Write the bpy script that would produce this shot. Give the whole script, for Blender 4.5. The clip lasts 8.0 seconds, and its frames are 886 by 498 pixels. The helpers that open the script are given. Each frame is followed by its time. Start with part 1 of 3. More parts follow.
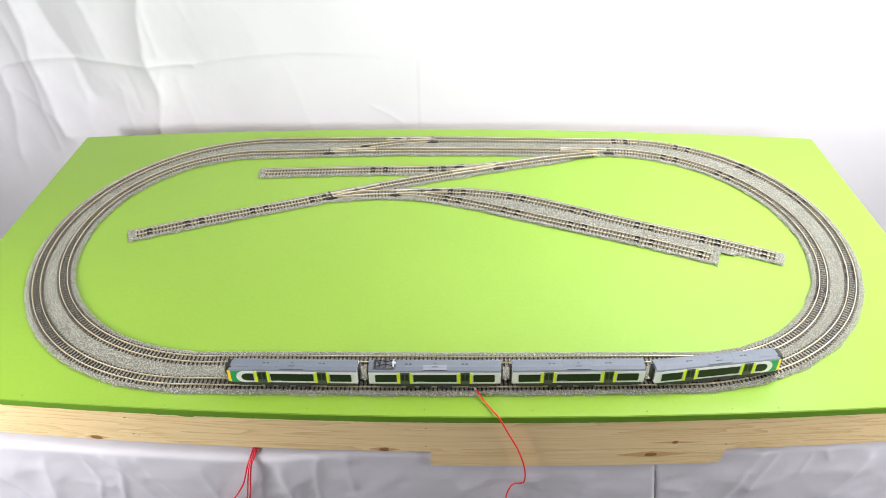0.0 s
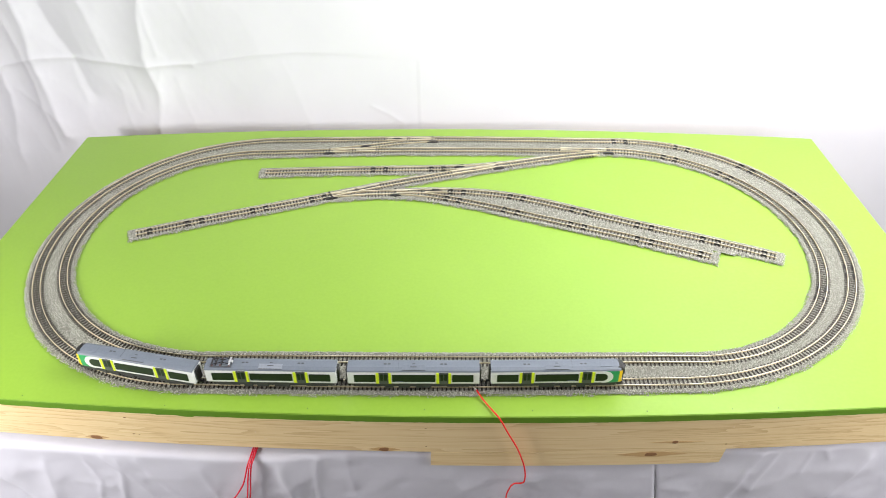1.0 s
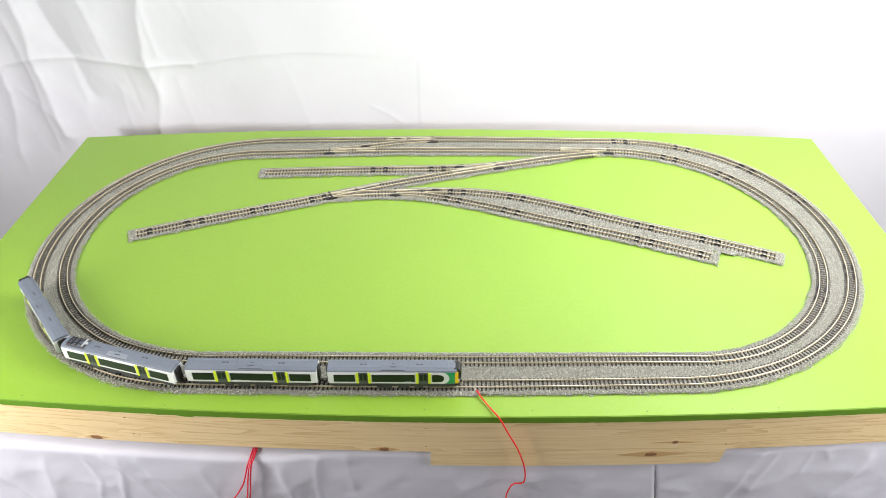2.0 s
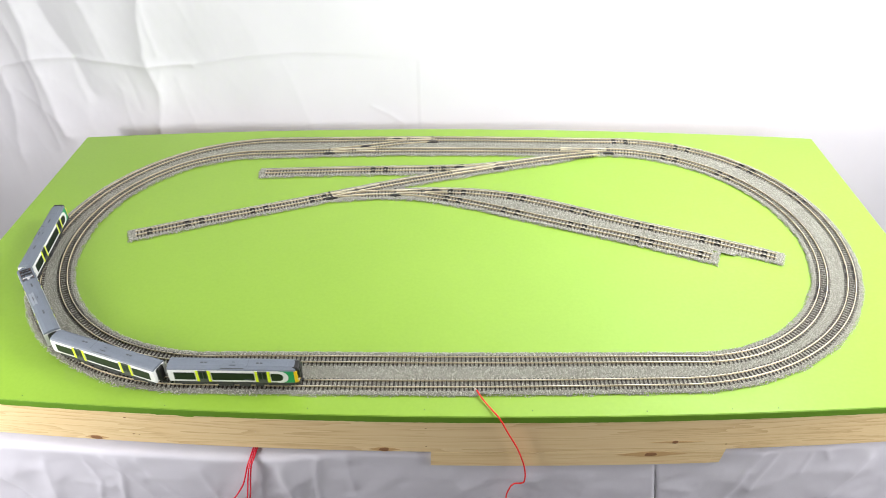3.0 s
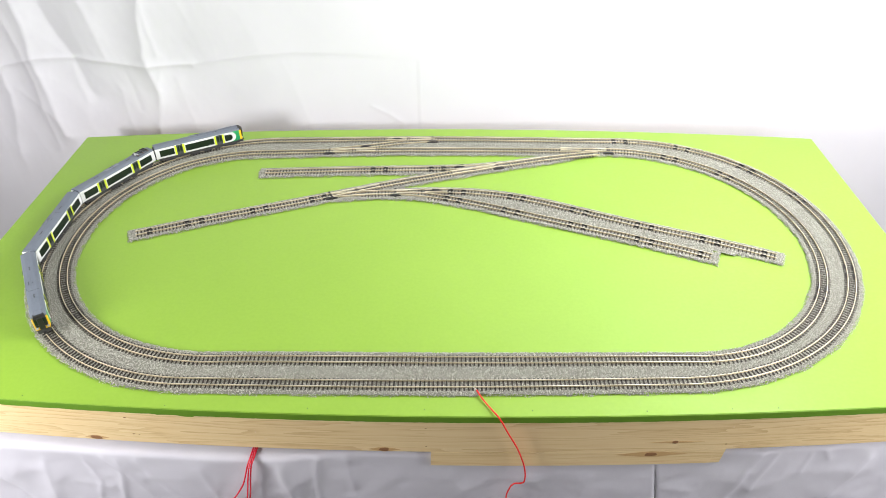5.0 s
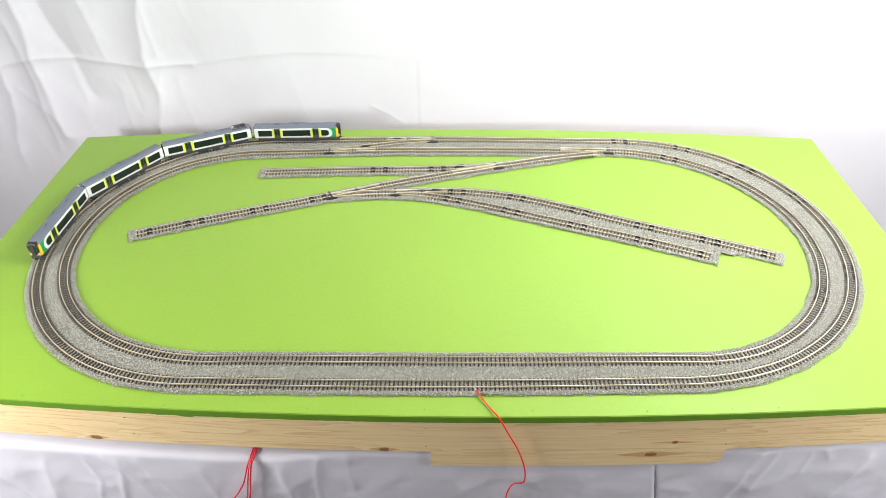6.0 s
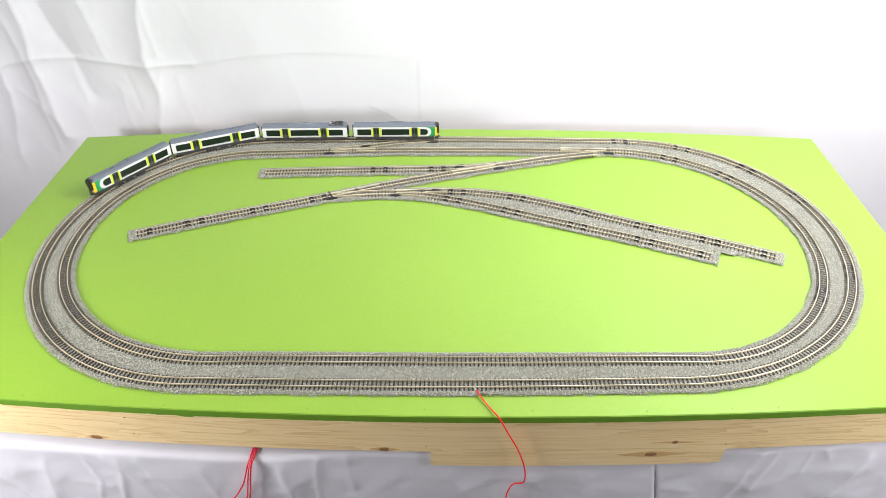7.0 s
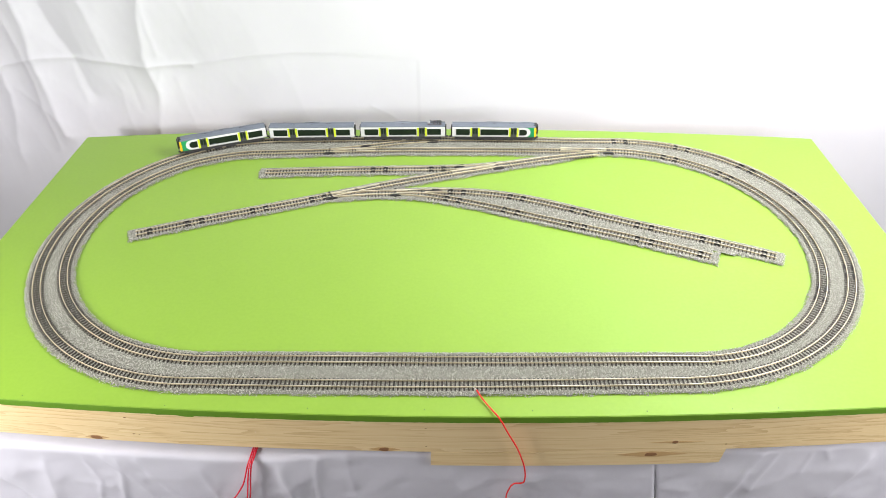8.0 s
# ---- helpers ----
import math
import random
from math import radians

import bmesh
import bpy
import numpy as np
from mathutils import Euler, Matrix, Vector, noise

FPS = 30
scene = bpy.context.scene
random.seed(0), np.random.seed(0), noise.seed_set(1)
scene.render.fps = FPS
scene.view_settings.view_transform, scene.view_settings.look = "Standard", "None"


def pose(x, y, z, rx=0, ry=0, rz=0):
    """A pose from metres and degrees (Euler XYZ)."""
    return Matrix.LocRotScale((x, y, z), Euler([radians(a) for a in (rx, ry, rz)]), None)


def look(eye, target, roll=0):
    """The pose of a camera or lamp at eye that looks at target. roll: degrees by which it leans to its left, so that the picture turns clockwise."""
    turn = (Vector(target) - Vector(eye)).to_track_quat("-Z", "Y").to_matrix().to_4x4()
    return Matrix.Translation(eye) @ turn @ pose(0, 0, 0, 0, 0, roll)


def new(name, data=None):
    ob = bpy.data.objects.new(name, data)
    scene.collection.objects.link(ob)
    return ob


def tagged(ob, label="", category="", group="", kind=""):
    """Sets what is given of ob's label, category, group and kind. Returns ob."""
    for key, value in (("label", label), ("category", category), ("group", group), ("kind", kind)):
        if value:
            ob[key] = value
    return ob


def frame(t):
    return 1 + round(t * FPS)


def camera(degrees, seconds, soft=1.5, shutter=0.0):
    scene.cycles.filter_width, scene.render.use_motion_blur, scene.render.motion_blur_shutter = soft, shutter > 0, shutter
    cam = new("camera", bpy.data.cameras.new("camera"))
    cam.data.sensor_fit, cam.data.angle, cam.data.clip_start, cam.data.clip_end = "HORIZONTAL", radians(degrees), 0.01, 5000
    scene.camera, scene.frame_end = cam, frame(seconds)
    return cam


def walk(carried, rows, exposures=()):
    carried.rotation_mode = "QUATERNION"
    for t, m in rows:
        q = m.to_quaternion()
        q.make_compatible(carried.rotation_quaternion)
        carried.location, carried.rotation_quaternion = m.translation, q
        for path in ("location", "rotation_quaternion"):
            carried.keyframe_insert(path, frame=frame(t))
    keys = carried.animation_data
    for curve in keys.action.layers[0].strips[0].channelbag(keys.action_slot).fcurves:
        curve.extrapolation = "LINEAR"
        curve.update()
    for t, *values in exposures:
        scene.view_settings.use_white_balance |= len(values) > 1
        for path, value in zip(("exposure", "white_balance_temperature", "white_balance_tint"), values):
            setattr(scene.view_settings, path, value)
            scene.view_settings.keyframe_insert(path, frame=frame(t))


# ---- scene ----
EYE = Vector((0.0274, -0.7812, 0.5814))
AIM = Vector((-0.0232, 0.7989, -0.6010))
cam = camera(62.14, 8.0, soft=0.8, shutter=0.15)
HELD = look(EYE, EYE + AIM, -0.69)
walk(cam, [(0.0, HELD), (8.0, HELD)], exposures=[(0.0, 0.0, 6500, 10), (8.0, 0.0, 6500, 10)])

# ---- world and lamps ----
world = bpy.data.worlds.new("room_air")
scene.world = world
world.use_nodes = True
world.node_tree.nodes["Background"].inputs[0].default_value = (0.95, 0.97, 1.0, 1)
world.node_tree.nodes["Background"].inputs[1].default_value = 0.25


def area_lamp(name, eye, target, size, size_y, power, colour):
    data = bpy.data.lights.new(name, "AREA")
    data.shape, data.size, data.size_y, data.energy, data.color = "RECTANGLE", size, size_y, power, colour
    ob = new(name, data)
    ob.matrix_world = look(eye, target)
    return ob


area_lamp("softbox_lamp", (1.10, -0.30, 0.88), (-0.12, 0.42, 0.12), 0.5, 0.5, 16, (1.0, 0.99, 0.98))
# Unseen lamp, added to whiten the backdrop.
area_lamp("backdrop_lamp", (0.56, 0.00, 0.70), (0.18, 0.40, 0.16), 0.3, 0.3, 7.5, (1.0, 0.99, 0.98))
# Unseen low lamp, added to brighten the left front.
area_lamp("left_front_lamp", (-0.81, -0.55, 0.25), (-0.42, -0.23, -0.02), 0.25, 0.25, 7.5, (1.0, 0.98, 0.96))
area_lamp("side_lamp", (0.88, -0.56, 0.20), (0.48, -0.27, -0.05), 0.25, 0.25, 3.6, (1.0, 0.98, 0.96))
# Unseen overhead lamp, added as general fill.
area_lamp("overhead_fill_lamp", (0.35, -0.1, 1.62), (0.25, 0.10, 0.0), 0.9, 0.6, 7, (1.0, 0.99, 0.98))


# ---- materials ----
def nodes_of(name):
    m = bpy.data.materials.new(name)
    m.use_nodes = True
    t = m.node_tree
    return m, t, t.nodes["Principled BSDF"]


def put(tree, kind, **inputs):
    n = tree.nodes.new(kind)
    for k, v in inputs.items():
        n.inputs[k.replace("_", " ")].default_value = v
    return n


def surface(name, dark, light, rough=0.5, metal=0.0, coarse=8.0, fine=300.0, bump=0.1, depth=0.0003, stretch=(1, 1, 1), spread=0.5, islands=False, things=False):
    """Two colours mixed by noise at two sizes, with fine relief."""
    m, t, b = nodes_of(name)
    link = t.links.new
    co = put(t, "ShaderNodeTexCoord")
    mp = put(t, "ShaderNodeMapping", Scale=stretch)
    link(co.outputs["Object"], mp.inputs["Vector"])
    big = put(t, "ShaderNodeTexNoise", Scale=coarse, Detail=4.0, Roughness=0.6)
    small = put(t, "ShaderNodeTexNoise", Scale=fine, Detail=3.0, Roughness=0.6)
    link(mp.outputs[0], big.inputs["Vector"])
    link(mp.outputs[0], small.inputs["Vector"])
    mix = put(t, "ShaderNodeMix")
    mix.inputs[0].default_value = spread
    link(big.outputs["Fac"], mix.inputs[2])
    link(small.outputs["Fac"], mix.inputs[3])
    fac = mix.outputs[0]
    if islands or things:
        src = put(t, "ShaderNodeNewGeometry").outputs["Random Per Island"] if islands else put(t, "ShaderNodeObjectInfo").outputs["Random"]
        m2 = put(t, "ShaderNodeMix")
        m2.inputs[0].default_value = 0.75
        link(fac, m2.inputs[2])
        link(src, m2.inputs[3])
        fac = m2.outputs[0]
    ramp = put(t, "ShaderNodeValToRGB")
    e = ramp.color_ramp.elements
    e[0].position, e[1].position = (0.02, 0.98) if (islands or things) else (0.3, 0.7)
    e[0].color, e[1].color = (*dark, 1), (*light, 1)
    link(fac, ramp.inputs[0])
    link(ramp.outputs[0], b.inputs["Base Color"])
    b.inputs["Roughness"].default_value = rough
    b.inputs["Metallic"].default_value = metal
    if bump:
        bp = put(t, "ShaderNodeBump", Strength=bump, Distance=depth)
        link(small.outputs["Fac"], bp.inputs["Height"])
        link(bp.outputs[0], b.inputs["Normal"])
    return m


M_GREEN = surface("green_paint", (0.215, 0.372, 0.036), (0.245, 0.407, 0.046), rough=0.36, coarse=5, fine=220, bump=0.08, depth=0.0005)
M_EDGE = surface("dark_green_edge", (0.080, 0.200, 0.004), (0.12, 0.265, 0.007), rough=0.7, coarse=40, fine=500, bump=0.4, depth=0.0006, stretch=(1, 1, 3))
M_BALLAST = surface("ballast_bed", (0.13, 0.127, 0.108), (0.34, 0.335, 0.285), rough=0.95, coarse=40, fine=900, bump=0.8, depth=0.0006, spread=0.8)
M_STONE = surface("ballast_stone", (0.19, 0.19, 0.163), (0.64, 0.64, 0.565), rough=0.9, coarse=60, fine=900, bump=0.0, islands=True)
M_RAIL = surface("nickel_silver_rail", (0.74, 0.67, 0.49), (0.92, 0.87, 0.71), rough=0.34, metal=0.6, coarse=12, fine=400, bump=0.05, depth=0.0001)
M_SLEEPER = surface("sleeper_plastic", (0.014, 0.011, 0.009), (0.055, 0.044, 0.034), rough=0.6, coarse=30, fine=700, bump=0.2, depth=0.0002, things=True)
# Rail sides get a darker tone than the rail heads.
M_WEB = surface("darker_rail_side", (0.36, 0.30, 0.19), (0.62, 0.54, 0.37), rough=0.45, metal=0.5, coarse=60, fine=600, bump=0.1, depth=0.0001)
M_BLACK = surface("black_plastic", (0.008, 0.008, 0.008), (0.022, 0.021, 0.020), rough=0.45, coarse=60, fine=500, bump=0.1, depth=0.0002)
M_CLOTH = surface("white_cotton", (0.645, 0.645, 0.705), (0.705, 0.705, 0.76), rough=0.9, coarse=5, fine=900, bump=0.2, depth=0.0004)
# Backdrop's cotton, lavender and darkened: dim light below the board put into colour.
M_DRAPE = surface("shaded_lavender_cotton", (0.50, 0.495, 0.565), (0.57, 0.565, 0.63), rough=0.9, coarse=6, fine=900, bump=0.2, depth=0.0004)
M_WALL = surface("room_plaster", (0.66, 0.65, 0.63), (0.72, 0.71, 0.69), rough=0.9, coarse=3, fine=120, bump=0.1)
M_FLOOR = surface("grey_carpet", (0.16, 0.15, 0.15), (0.24, 0.23, 0.22), rough=0.95, coarse=4, fine=300, bump=0.4)
M_RED = surface("red_wire", (0.62, 0.012, 0.012), (0.80, 0.03, 0.025), rough=0.35, coarse=30, fine=400, bump=0.05)
M_CRIMSON = surface("crimson_wire", (0.62, 0.012, 0.035), (0.76, 0.025, 0.055), rough=0.35, coarse=30, fine=400, bump=0.05)
M_TIN = surface("stripped_wire", (0.65, 0.62, 0.56), (0.85, 0.83, 0.8), rough=0.3, metal=1.0, coarse=30, fine=400, bump=0.05)
M_WHITE = surface("white_body", (0.66, 0.67, 0.68), (0.74, 0.75, 0.75), rough=0.35, coarse=30, fine=300, bump=0.03)
M_ROOF = surface("grey_roof", (0.125, 0.148, 0.185), (0.165, 0.19, 0.23), rough=0.55, coarse=40, fine=500, bump=0.06, depth=0.0001)
M_GREYROOF = surface("pale_grey_roof", (0.20, 0.225, 0.265), (0.26, 0.285, 0.325), rough=0.55, coarse=40, fine=500, bump=0.06, depth=0.0001)
M_ROOFDARK = surface("dark_roof_fitting", (0.05, 0.055, 0.065), (0.10, 0.105, 0.115), rough=0.6, coarse=60, fine=500, bump=0.05)
M_WINDOW = surface("tinted_window", (0.008, 0.016, 0.010), (0.016, 0.028, 0.016), rough=0.3, coarse=60, fine=300, bump=0.0)
M_WINDOW.node_tree.nodes["Principled BSDF"].inputs["Specular IOR Level"].default_value = 0.25
M_LIME = surface("lime_door_edge", (0.60, 0.72, 0.02), (0.68, 0.80, 0.04), rough=0.4, coarse=50, fine=400, bump=0.02)
M_DOOR = surface("grey_door", (0.045, 0.05, 0.055), (0.075, 0.08, 0.085), rough=0.4, coarse=50, fine=400, bump=0.03)
M_CABGREEN = surface("green_cab", (0.012, 0.26, 0.085), (0.02, 0.32, 0.11), rough=0.35, coarse=40, fine=400, bump=0.02)
M_YELLOW = surface("yellow_nose", (0.80, 0.50, 0.01), (0.86, 0.58, 0.02), rough=0.35, coarse=40, fine=400, bump=0.02)
M_FRAME = surface("dark_underframe", (0.02, 0.02, 0.021), (0.05, 0.05, 0.05), rough=0.65, coarse=60, fine=500, bump=0.1)
M_RUST = surface("pantograph_copper", (0.10, 0.055, 0.055), (0.17, 0.11, 0.11), rough=0.5, coarse=60, fine=500, bump=0.05)
M_GREYLID = surface("light_grey_plastic", (0.42, 0.43, 0.45), (0.5, 0.51, 0.53), rough=0.5, coarse=60, fine=500, bump=0.05)


def pine(name):
    """Planed softwood: growth rings cut lengthwise, with fine fibre."""
    m, t, b = nodes_of(name)
    link = t.links.new
    co = put(t, "ShaderNodeTexCoord")
    mp = put(t, "ShaderNodeMapping", Scale=(0.7, 1.0, 12.0))
    link(co.outputs["Object"], mp.inputs["Vector"])
    sway = put(t, "ShaderNodeTexNoise", Scale=3.0, Detail=3.0, Roughness=0.5)
    link(mp.outputs[0], sway.inputs["Vector"])
    rings = put(t, "ShaderNodeMath")
    rings.operation = "MULTIPLY"
    rings.inputs[1].default_value = 13.0
    link(sway.outputs["Fac"], rings.inputs[0])
    saw = put(t, "ShaderNodeMath")
    saw.operation = "FRACT"
    link(rings.outputs[0], saw.inputs[0])
    mp2 = put(t, "ShaderNodeMapping", Scale=(8.0, 600.0, 600.0))
    link(co.outputs["Object"], mp2.inputs["Vector"])
    fibre = put(t, "ShaderNodeTexNoise", Scale=2.0, Detail=3.0)
    link(mp2.outputs[0], fibre.inputs["Vector"])
    broad = put(t, "ShaderNodeTexNoise", Scale=5.0, Detail=2.0)
    link(co.outputs["Object"], broad.inputs["Vector"])
    mix = put(t, "ShaderNodeMix")
    mix.inputs[0].default_value = 0.6
    link(saw.outputs[0], mix.inputs[2])
    link(fibre.outputs["Fac"], mix.inputs[3])
    tone = put(t, "ShaderNodeMix")
    tone.inputs[0].default_value = 0.35
    link(mix.outputs[0], tone.inputs[2])
    link(broad.outputs["Fac"], tone.inputs[3])
    ramp = put(t, "ShaderNodeValToRGB")
    e = ramp.color_ramp.elements
    e[0].position, e[1].position = 0.22, 0.74
    e[0].color, e[1].color = (0.81, 0.65, 0.39, 1), (0.53, 0.35, 0.15, 1)
    mid = e.new(0.52)
    mid.color = (0.745, 0.57, 0.31, 1)
    link(tone.outputs[0], ramp.inputs[0])
    link(ramp.outputs[0], b.inputs["Base Color"])
    b.inputs["Roughness"].default_value = 0.55
    bp = put(t, "ShaderNodeBump", Strength=0.25, Distance=0.0003)
    link(fibre.outputs["Fac"], bp.inputs["Height"])
    link(bp.outputs[0], b.inputs["Normal"])
    return m


M_PINE = pine("planed_pine")
M_KNOT = surface("pine_knot", (0.13, 0.055, 0.02), (0.34, 0.17, 0.07), rough=0.6, coarse=90, fine=700, bump=0.3, stretch=(1, 1, 2))
M_KNOTRING = surface("pine_knot_ring", (0.47, 0.28, 0.11), (0.63, 0.43, 0.21), rough=0.6, coarse=60, fine=500, bump=0.2, stretch=(1, 1, 3))
M_FILLER = surface("wood_filler", (0.70, 0.53, 0.31), (0.80, 0.64, 0.42), rough=0.8, coarse=90, fine=700, bump=0.3)


# ---- mesh helpers ----
def part(name, bm, material, parent=None, label=""):
    """Links a bmesh as one mesh object under a thing or a part."""
    me = bpy.data.meshes.new(name)
    bm.to_mesh(me)
    bm.free()
    me.materials.append(material)
    ob = new(name, me)
    if parent:
        ob.parent = parent
    if label:
        ob["label"] = label
    return ob


def shared(name, me, parent, m):
    ob = new(name, me)
    ob.parent = parent
    ob.matrix_basis = m
    return ob


def empty(name, m=None):
    ob = new(name)
    ob.empty_display_size = 0.02
    if m is not None:
        ob.matrix_basis = m
    return ob


def box(bm, x0, x1, y0, y1, z0, z1, bevel=0.0, m=None):
    v = bmesh.ops.create_cube(bm, size=1.0)["verts"]
    for p in v:
        p.co = Vector(((x0 + x1) / 2 + p.co.x * (x1 - x0), (y0 + y1) / 2 + p.co.y * (y1 - y0), (z0 + z1) / 2 + p.co.z * (z1 - z0)))
    if bevel:
        edges = {e for p in v for e in p.link_edges}
        r = bmesh.ops.bevel(bm, geom=list(edges), offset=bevel, segments=2, affect="EDGES", profile=0.5)
        v = list({p for f in r["faces"] for p in f.verts} | {p for p in v if p.is_valid})
    if m is not None:
        bmesh.ops.transform(bm, matrix=m, verts=v)
    return bm


def boxed(*args, **kw):
    return box(bmesh.new(), *args, **kw)


def smooth(ob):
    for p in ob.data.polygons:
        p.use_smooth = True
    return ob


def tube(points, radius, sides=8):
    """A round cord through the points, smoothed."""
    pts = [Vector(p) for p in points]
    fine = []
    n = len(pts)
    for i in range(n - 1):
        a, b, c, d = pts[max(i - 1, 0)], pts[i], pts[i + 1], pts[min(i + 2, n - 1)]
        for k in range(6):
            t = k / 6
            fine.append(0.5 * (2 * b + (c - a) * t + (2 * a - 5 * b + 4 * c - d) * t * t + (3 * b - a - 3 * c + d) * t ** 3))
    fine.append(pts[-1])
    bm = bmesh.new()
    rings = []
    for i, p in enumerate(fine):
        d = (fine[min(i + 1, len(fine) - 1)] - fine[max(i - 1, 0)]).normalized()
        u = d.orthogonal().normalized() if not rings else (u - d * u.dot(d)).normalized()
        w = d.cross(u)
        rings.append([bm.verts.new(p + radius * (math.cos(a) * u + math.sin(a) * w)) for a in [2 * math.pi * k / sides for k in range(sides)]])
    for a, b in zip(rings, rings[1:]):
        for k in range(sides):
            bm.faces.new((a[k], a[(k + 1) % sides], b[(k + 1) % sides], b[k]))
    bm.faces.new(rings[0][::-1])
    bm.faces.new(rings[-1])
    return bm


def sheet(nx, ny, place):
    """A grid of points place(u, v), u and v from 0 to 1."""
    bm = bmesh.new()
    g = [[bm.verts.new(place(i / nx, j / ny)) for i in range(nx + 1)] for j in range(ny + 1)]
    for j in range(ny):
        for i in range(nx):
            bm.faces.new((g[j][i], g[j][i + 1], g[j + 1][i + 1], g[j + 1][i]))
    return bm


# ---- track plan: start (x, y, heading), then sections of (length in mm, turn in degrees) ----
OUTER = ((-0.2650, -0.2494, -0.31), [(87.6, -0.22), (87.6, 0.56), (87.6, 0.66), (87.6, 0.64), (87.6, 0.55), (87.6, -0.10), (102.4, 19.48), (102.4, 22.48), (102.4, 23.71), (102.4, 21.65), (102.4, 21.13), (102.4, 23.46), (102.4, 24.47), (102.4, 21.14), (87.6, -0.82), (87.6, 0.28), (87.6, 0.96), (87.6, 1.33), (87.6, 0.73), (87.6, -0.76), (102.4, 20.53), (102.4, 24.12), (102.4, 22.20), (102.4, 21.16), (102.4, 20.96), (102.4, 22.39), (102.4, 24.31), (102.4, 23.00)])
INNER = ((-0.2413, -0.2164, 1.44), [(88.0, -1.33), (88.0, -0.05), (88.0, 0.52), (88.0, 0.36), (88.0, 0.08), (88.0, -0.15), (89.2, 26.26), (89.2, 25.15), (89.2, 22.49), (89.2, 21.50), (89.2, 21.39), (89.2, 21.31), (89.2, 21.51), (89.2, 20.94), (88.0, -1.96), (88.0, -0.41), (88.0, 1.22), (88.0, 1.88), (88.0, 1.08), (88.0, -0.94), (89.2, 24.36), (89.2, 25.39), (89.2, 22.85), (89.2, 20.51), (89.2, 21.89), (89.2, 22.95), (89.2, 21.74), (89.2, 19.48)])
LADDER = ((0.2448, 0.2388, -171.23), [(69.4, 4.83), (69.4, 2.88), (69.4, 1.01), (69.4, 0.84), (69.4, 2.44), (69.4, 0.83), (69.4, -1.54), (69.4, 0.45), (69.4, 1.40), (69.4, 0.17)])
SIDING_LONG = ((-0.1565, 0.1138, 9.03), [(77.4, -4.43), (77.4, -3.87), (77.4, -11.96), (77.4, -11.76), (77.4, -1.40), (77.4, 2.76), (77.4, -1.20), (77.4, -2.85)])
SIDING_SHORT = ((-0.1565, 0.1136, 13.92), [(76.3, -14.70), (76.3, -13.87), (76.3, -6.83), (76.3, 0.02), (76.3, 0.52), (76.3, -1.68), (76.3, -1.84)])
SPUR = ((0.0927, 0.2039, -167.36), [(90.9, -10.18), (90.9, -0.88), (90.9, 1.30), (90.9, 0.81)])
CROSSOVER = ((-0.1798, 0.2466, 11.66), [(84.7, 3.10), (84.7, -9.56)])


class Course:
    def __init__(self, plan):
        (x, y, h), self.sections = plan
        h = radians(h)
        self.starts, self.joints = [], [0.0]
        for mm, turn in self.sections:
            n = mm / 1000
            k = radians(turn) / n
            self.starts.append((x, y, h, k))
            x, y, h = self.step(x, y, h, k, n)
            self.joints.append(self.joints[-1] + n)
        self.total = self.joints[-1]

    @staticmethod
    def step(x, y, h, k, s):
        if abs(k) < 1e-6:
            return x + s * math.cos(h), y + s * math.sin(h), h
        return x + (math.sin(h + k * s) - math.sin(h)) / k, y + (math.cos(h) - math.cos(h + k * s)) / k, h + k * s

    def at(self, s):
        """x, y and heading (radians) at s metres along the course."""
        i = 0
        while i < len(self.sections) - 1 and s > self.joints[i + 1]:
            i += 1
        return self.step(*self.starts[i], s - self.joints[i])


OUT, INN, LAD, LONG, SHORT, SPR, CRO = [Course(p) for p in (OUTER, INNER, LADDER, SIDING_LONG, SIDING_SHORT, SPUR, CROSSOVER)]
RAIL_TOP, SLEEPER_TOP, BED = 0.0056, 0.0036, 0.0026
HALF_GAUGE = 0.0045


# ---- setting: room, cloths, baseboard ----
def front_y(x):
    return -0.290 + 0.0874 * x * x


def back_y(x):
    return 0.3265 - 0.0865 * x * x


def room():
    spec = (("floor", (-2.2, 2.2, -2.6, 1.2, -0.80, -0.75), M_FLOOR), ("ceiling", (-2.2, 2.2, -2.6, 1.2, 1.70, 1.75), M_WALL),
            ("wall_north", (-2.2, 2.2, 1.2, 1.3, -0.75, 1.70), M_WALL), ("wall_south", (-2.2, 2.2, -2.7, -2.6, -0.75, 1.70), M_WALL),
            ("wall_west", (-2.3, -2.2, -2.6, 1.2, -0.75, 1.70), M_WALL), ("wall_east", (2.2, 2.3, -2.6, 1.2, -0.75, 1.70), M_WALL))
    for name, b, m in spec:
        tagged(part(name, boxed(*b), m), "plain painted room surface" if m is M_WALL else "grey carpet floor of the room", "room surface", kind="structure")


def step_down(d, w):
    return 1 / (1 + math.exp(max(-40, min(40, d / w))))


CLOTH_TOP = -0.0698


def ridge(d, w):
    return math.exp(-(d / w) ** 2)


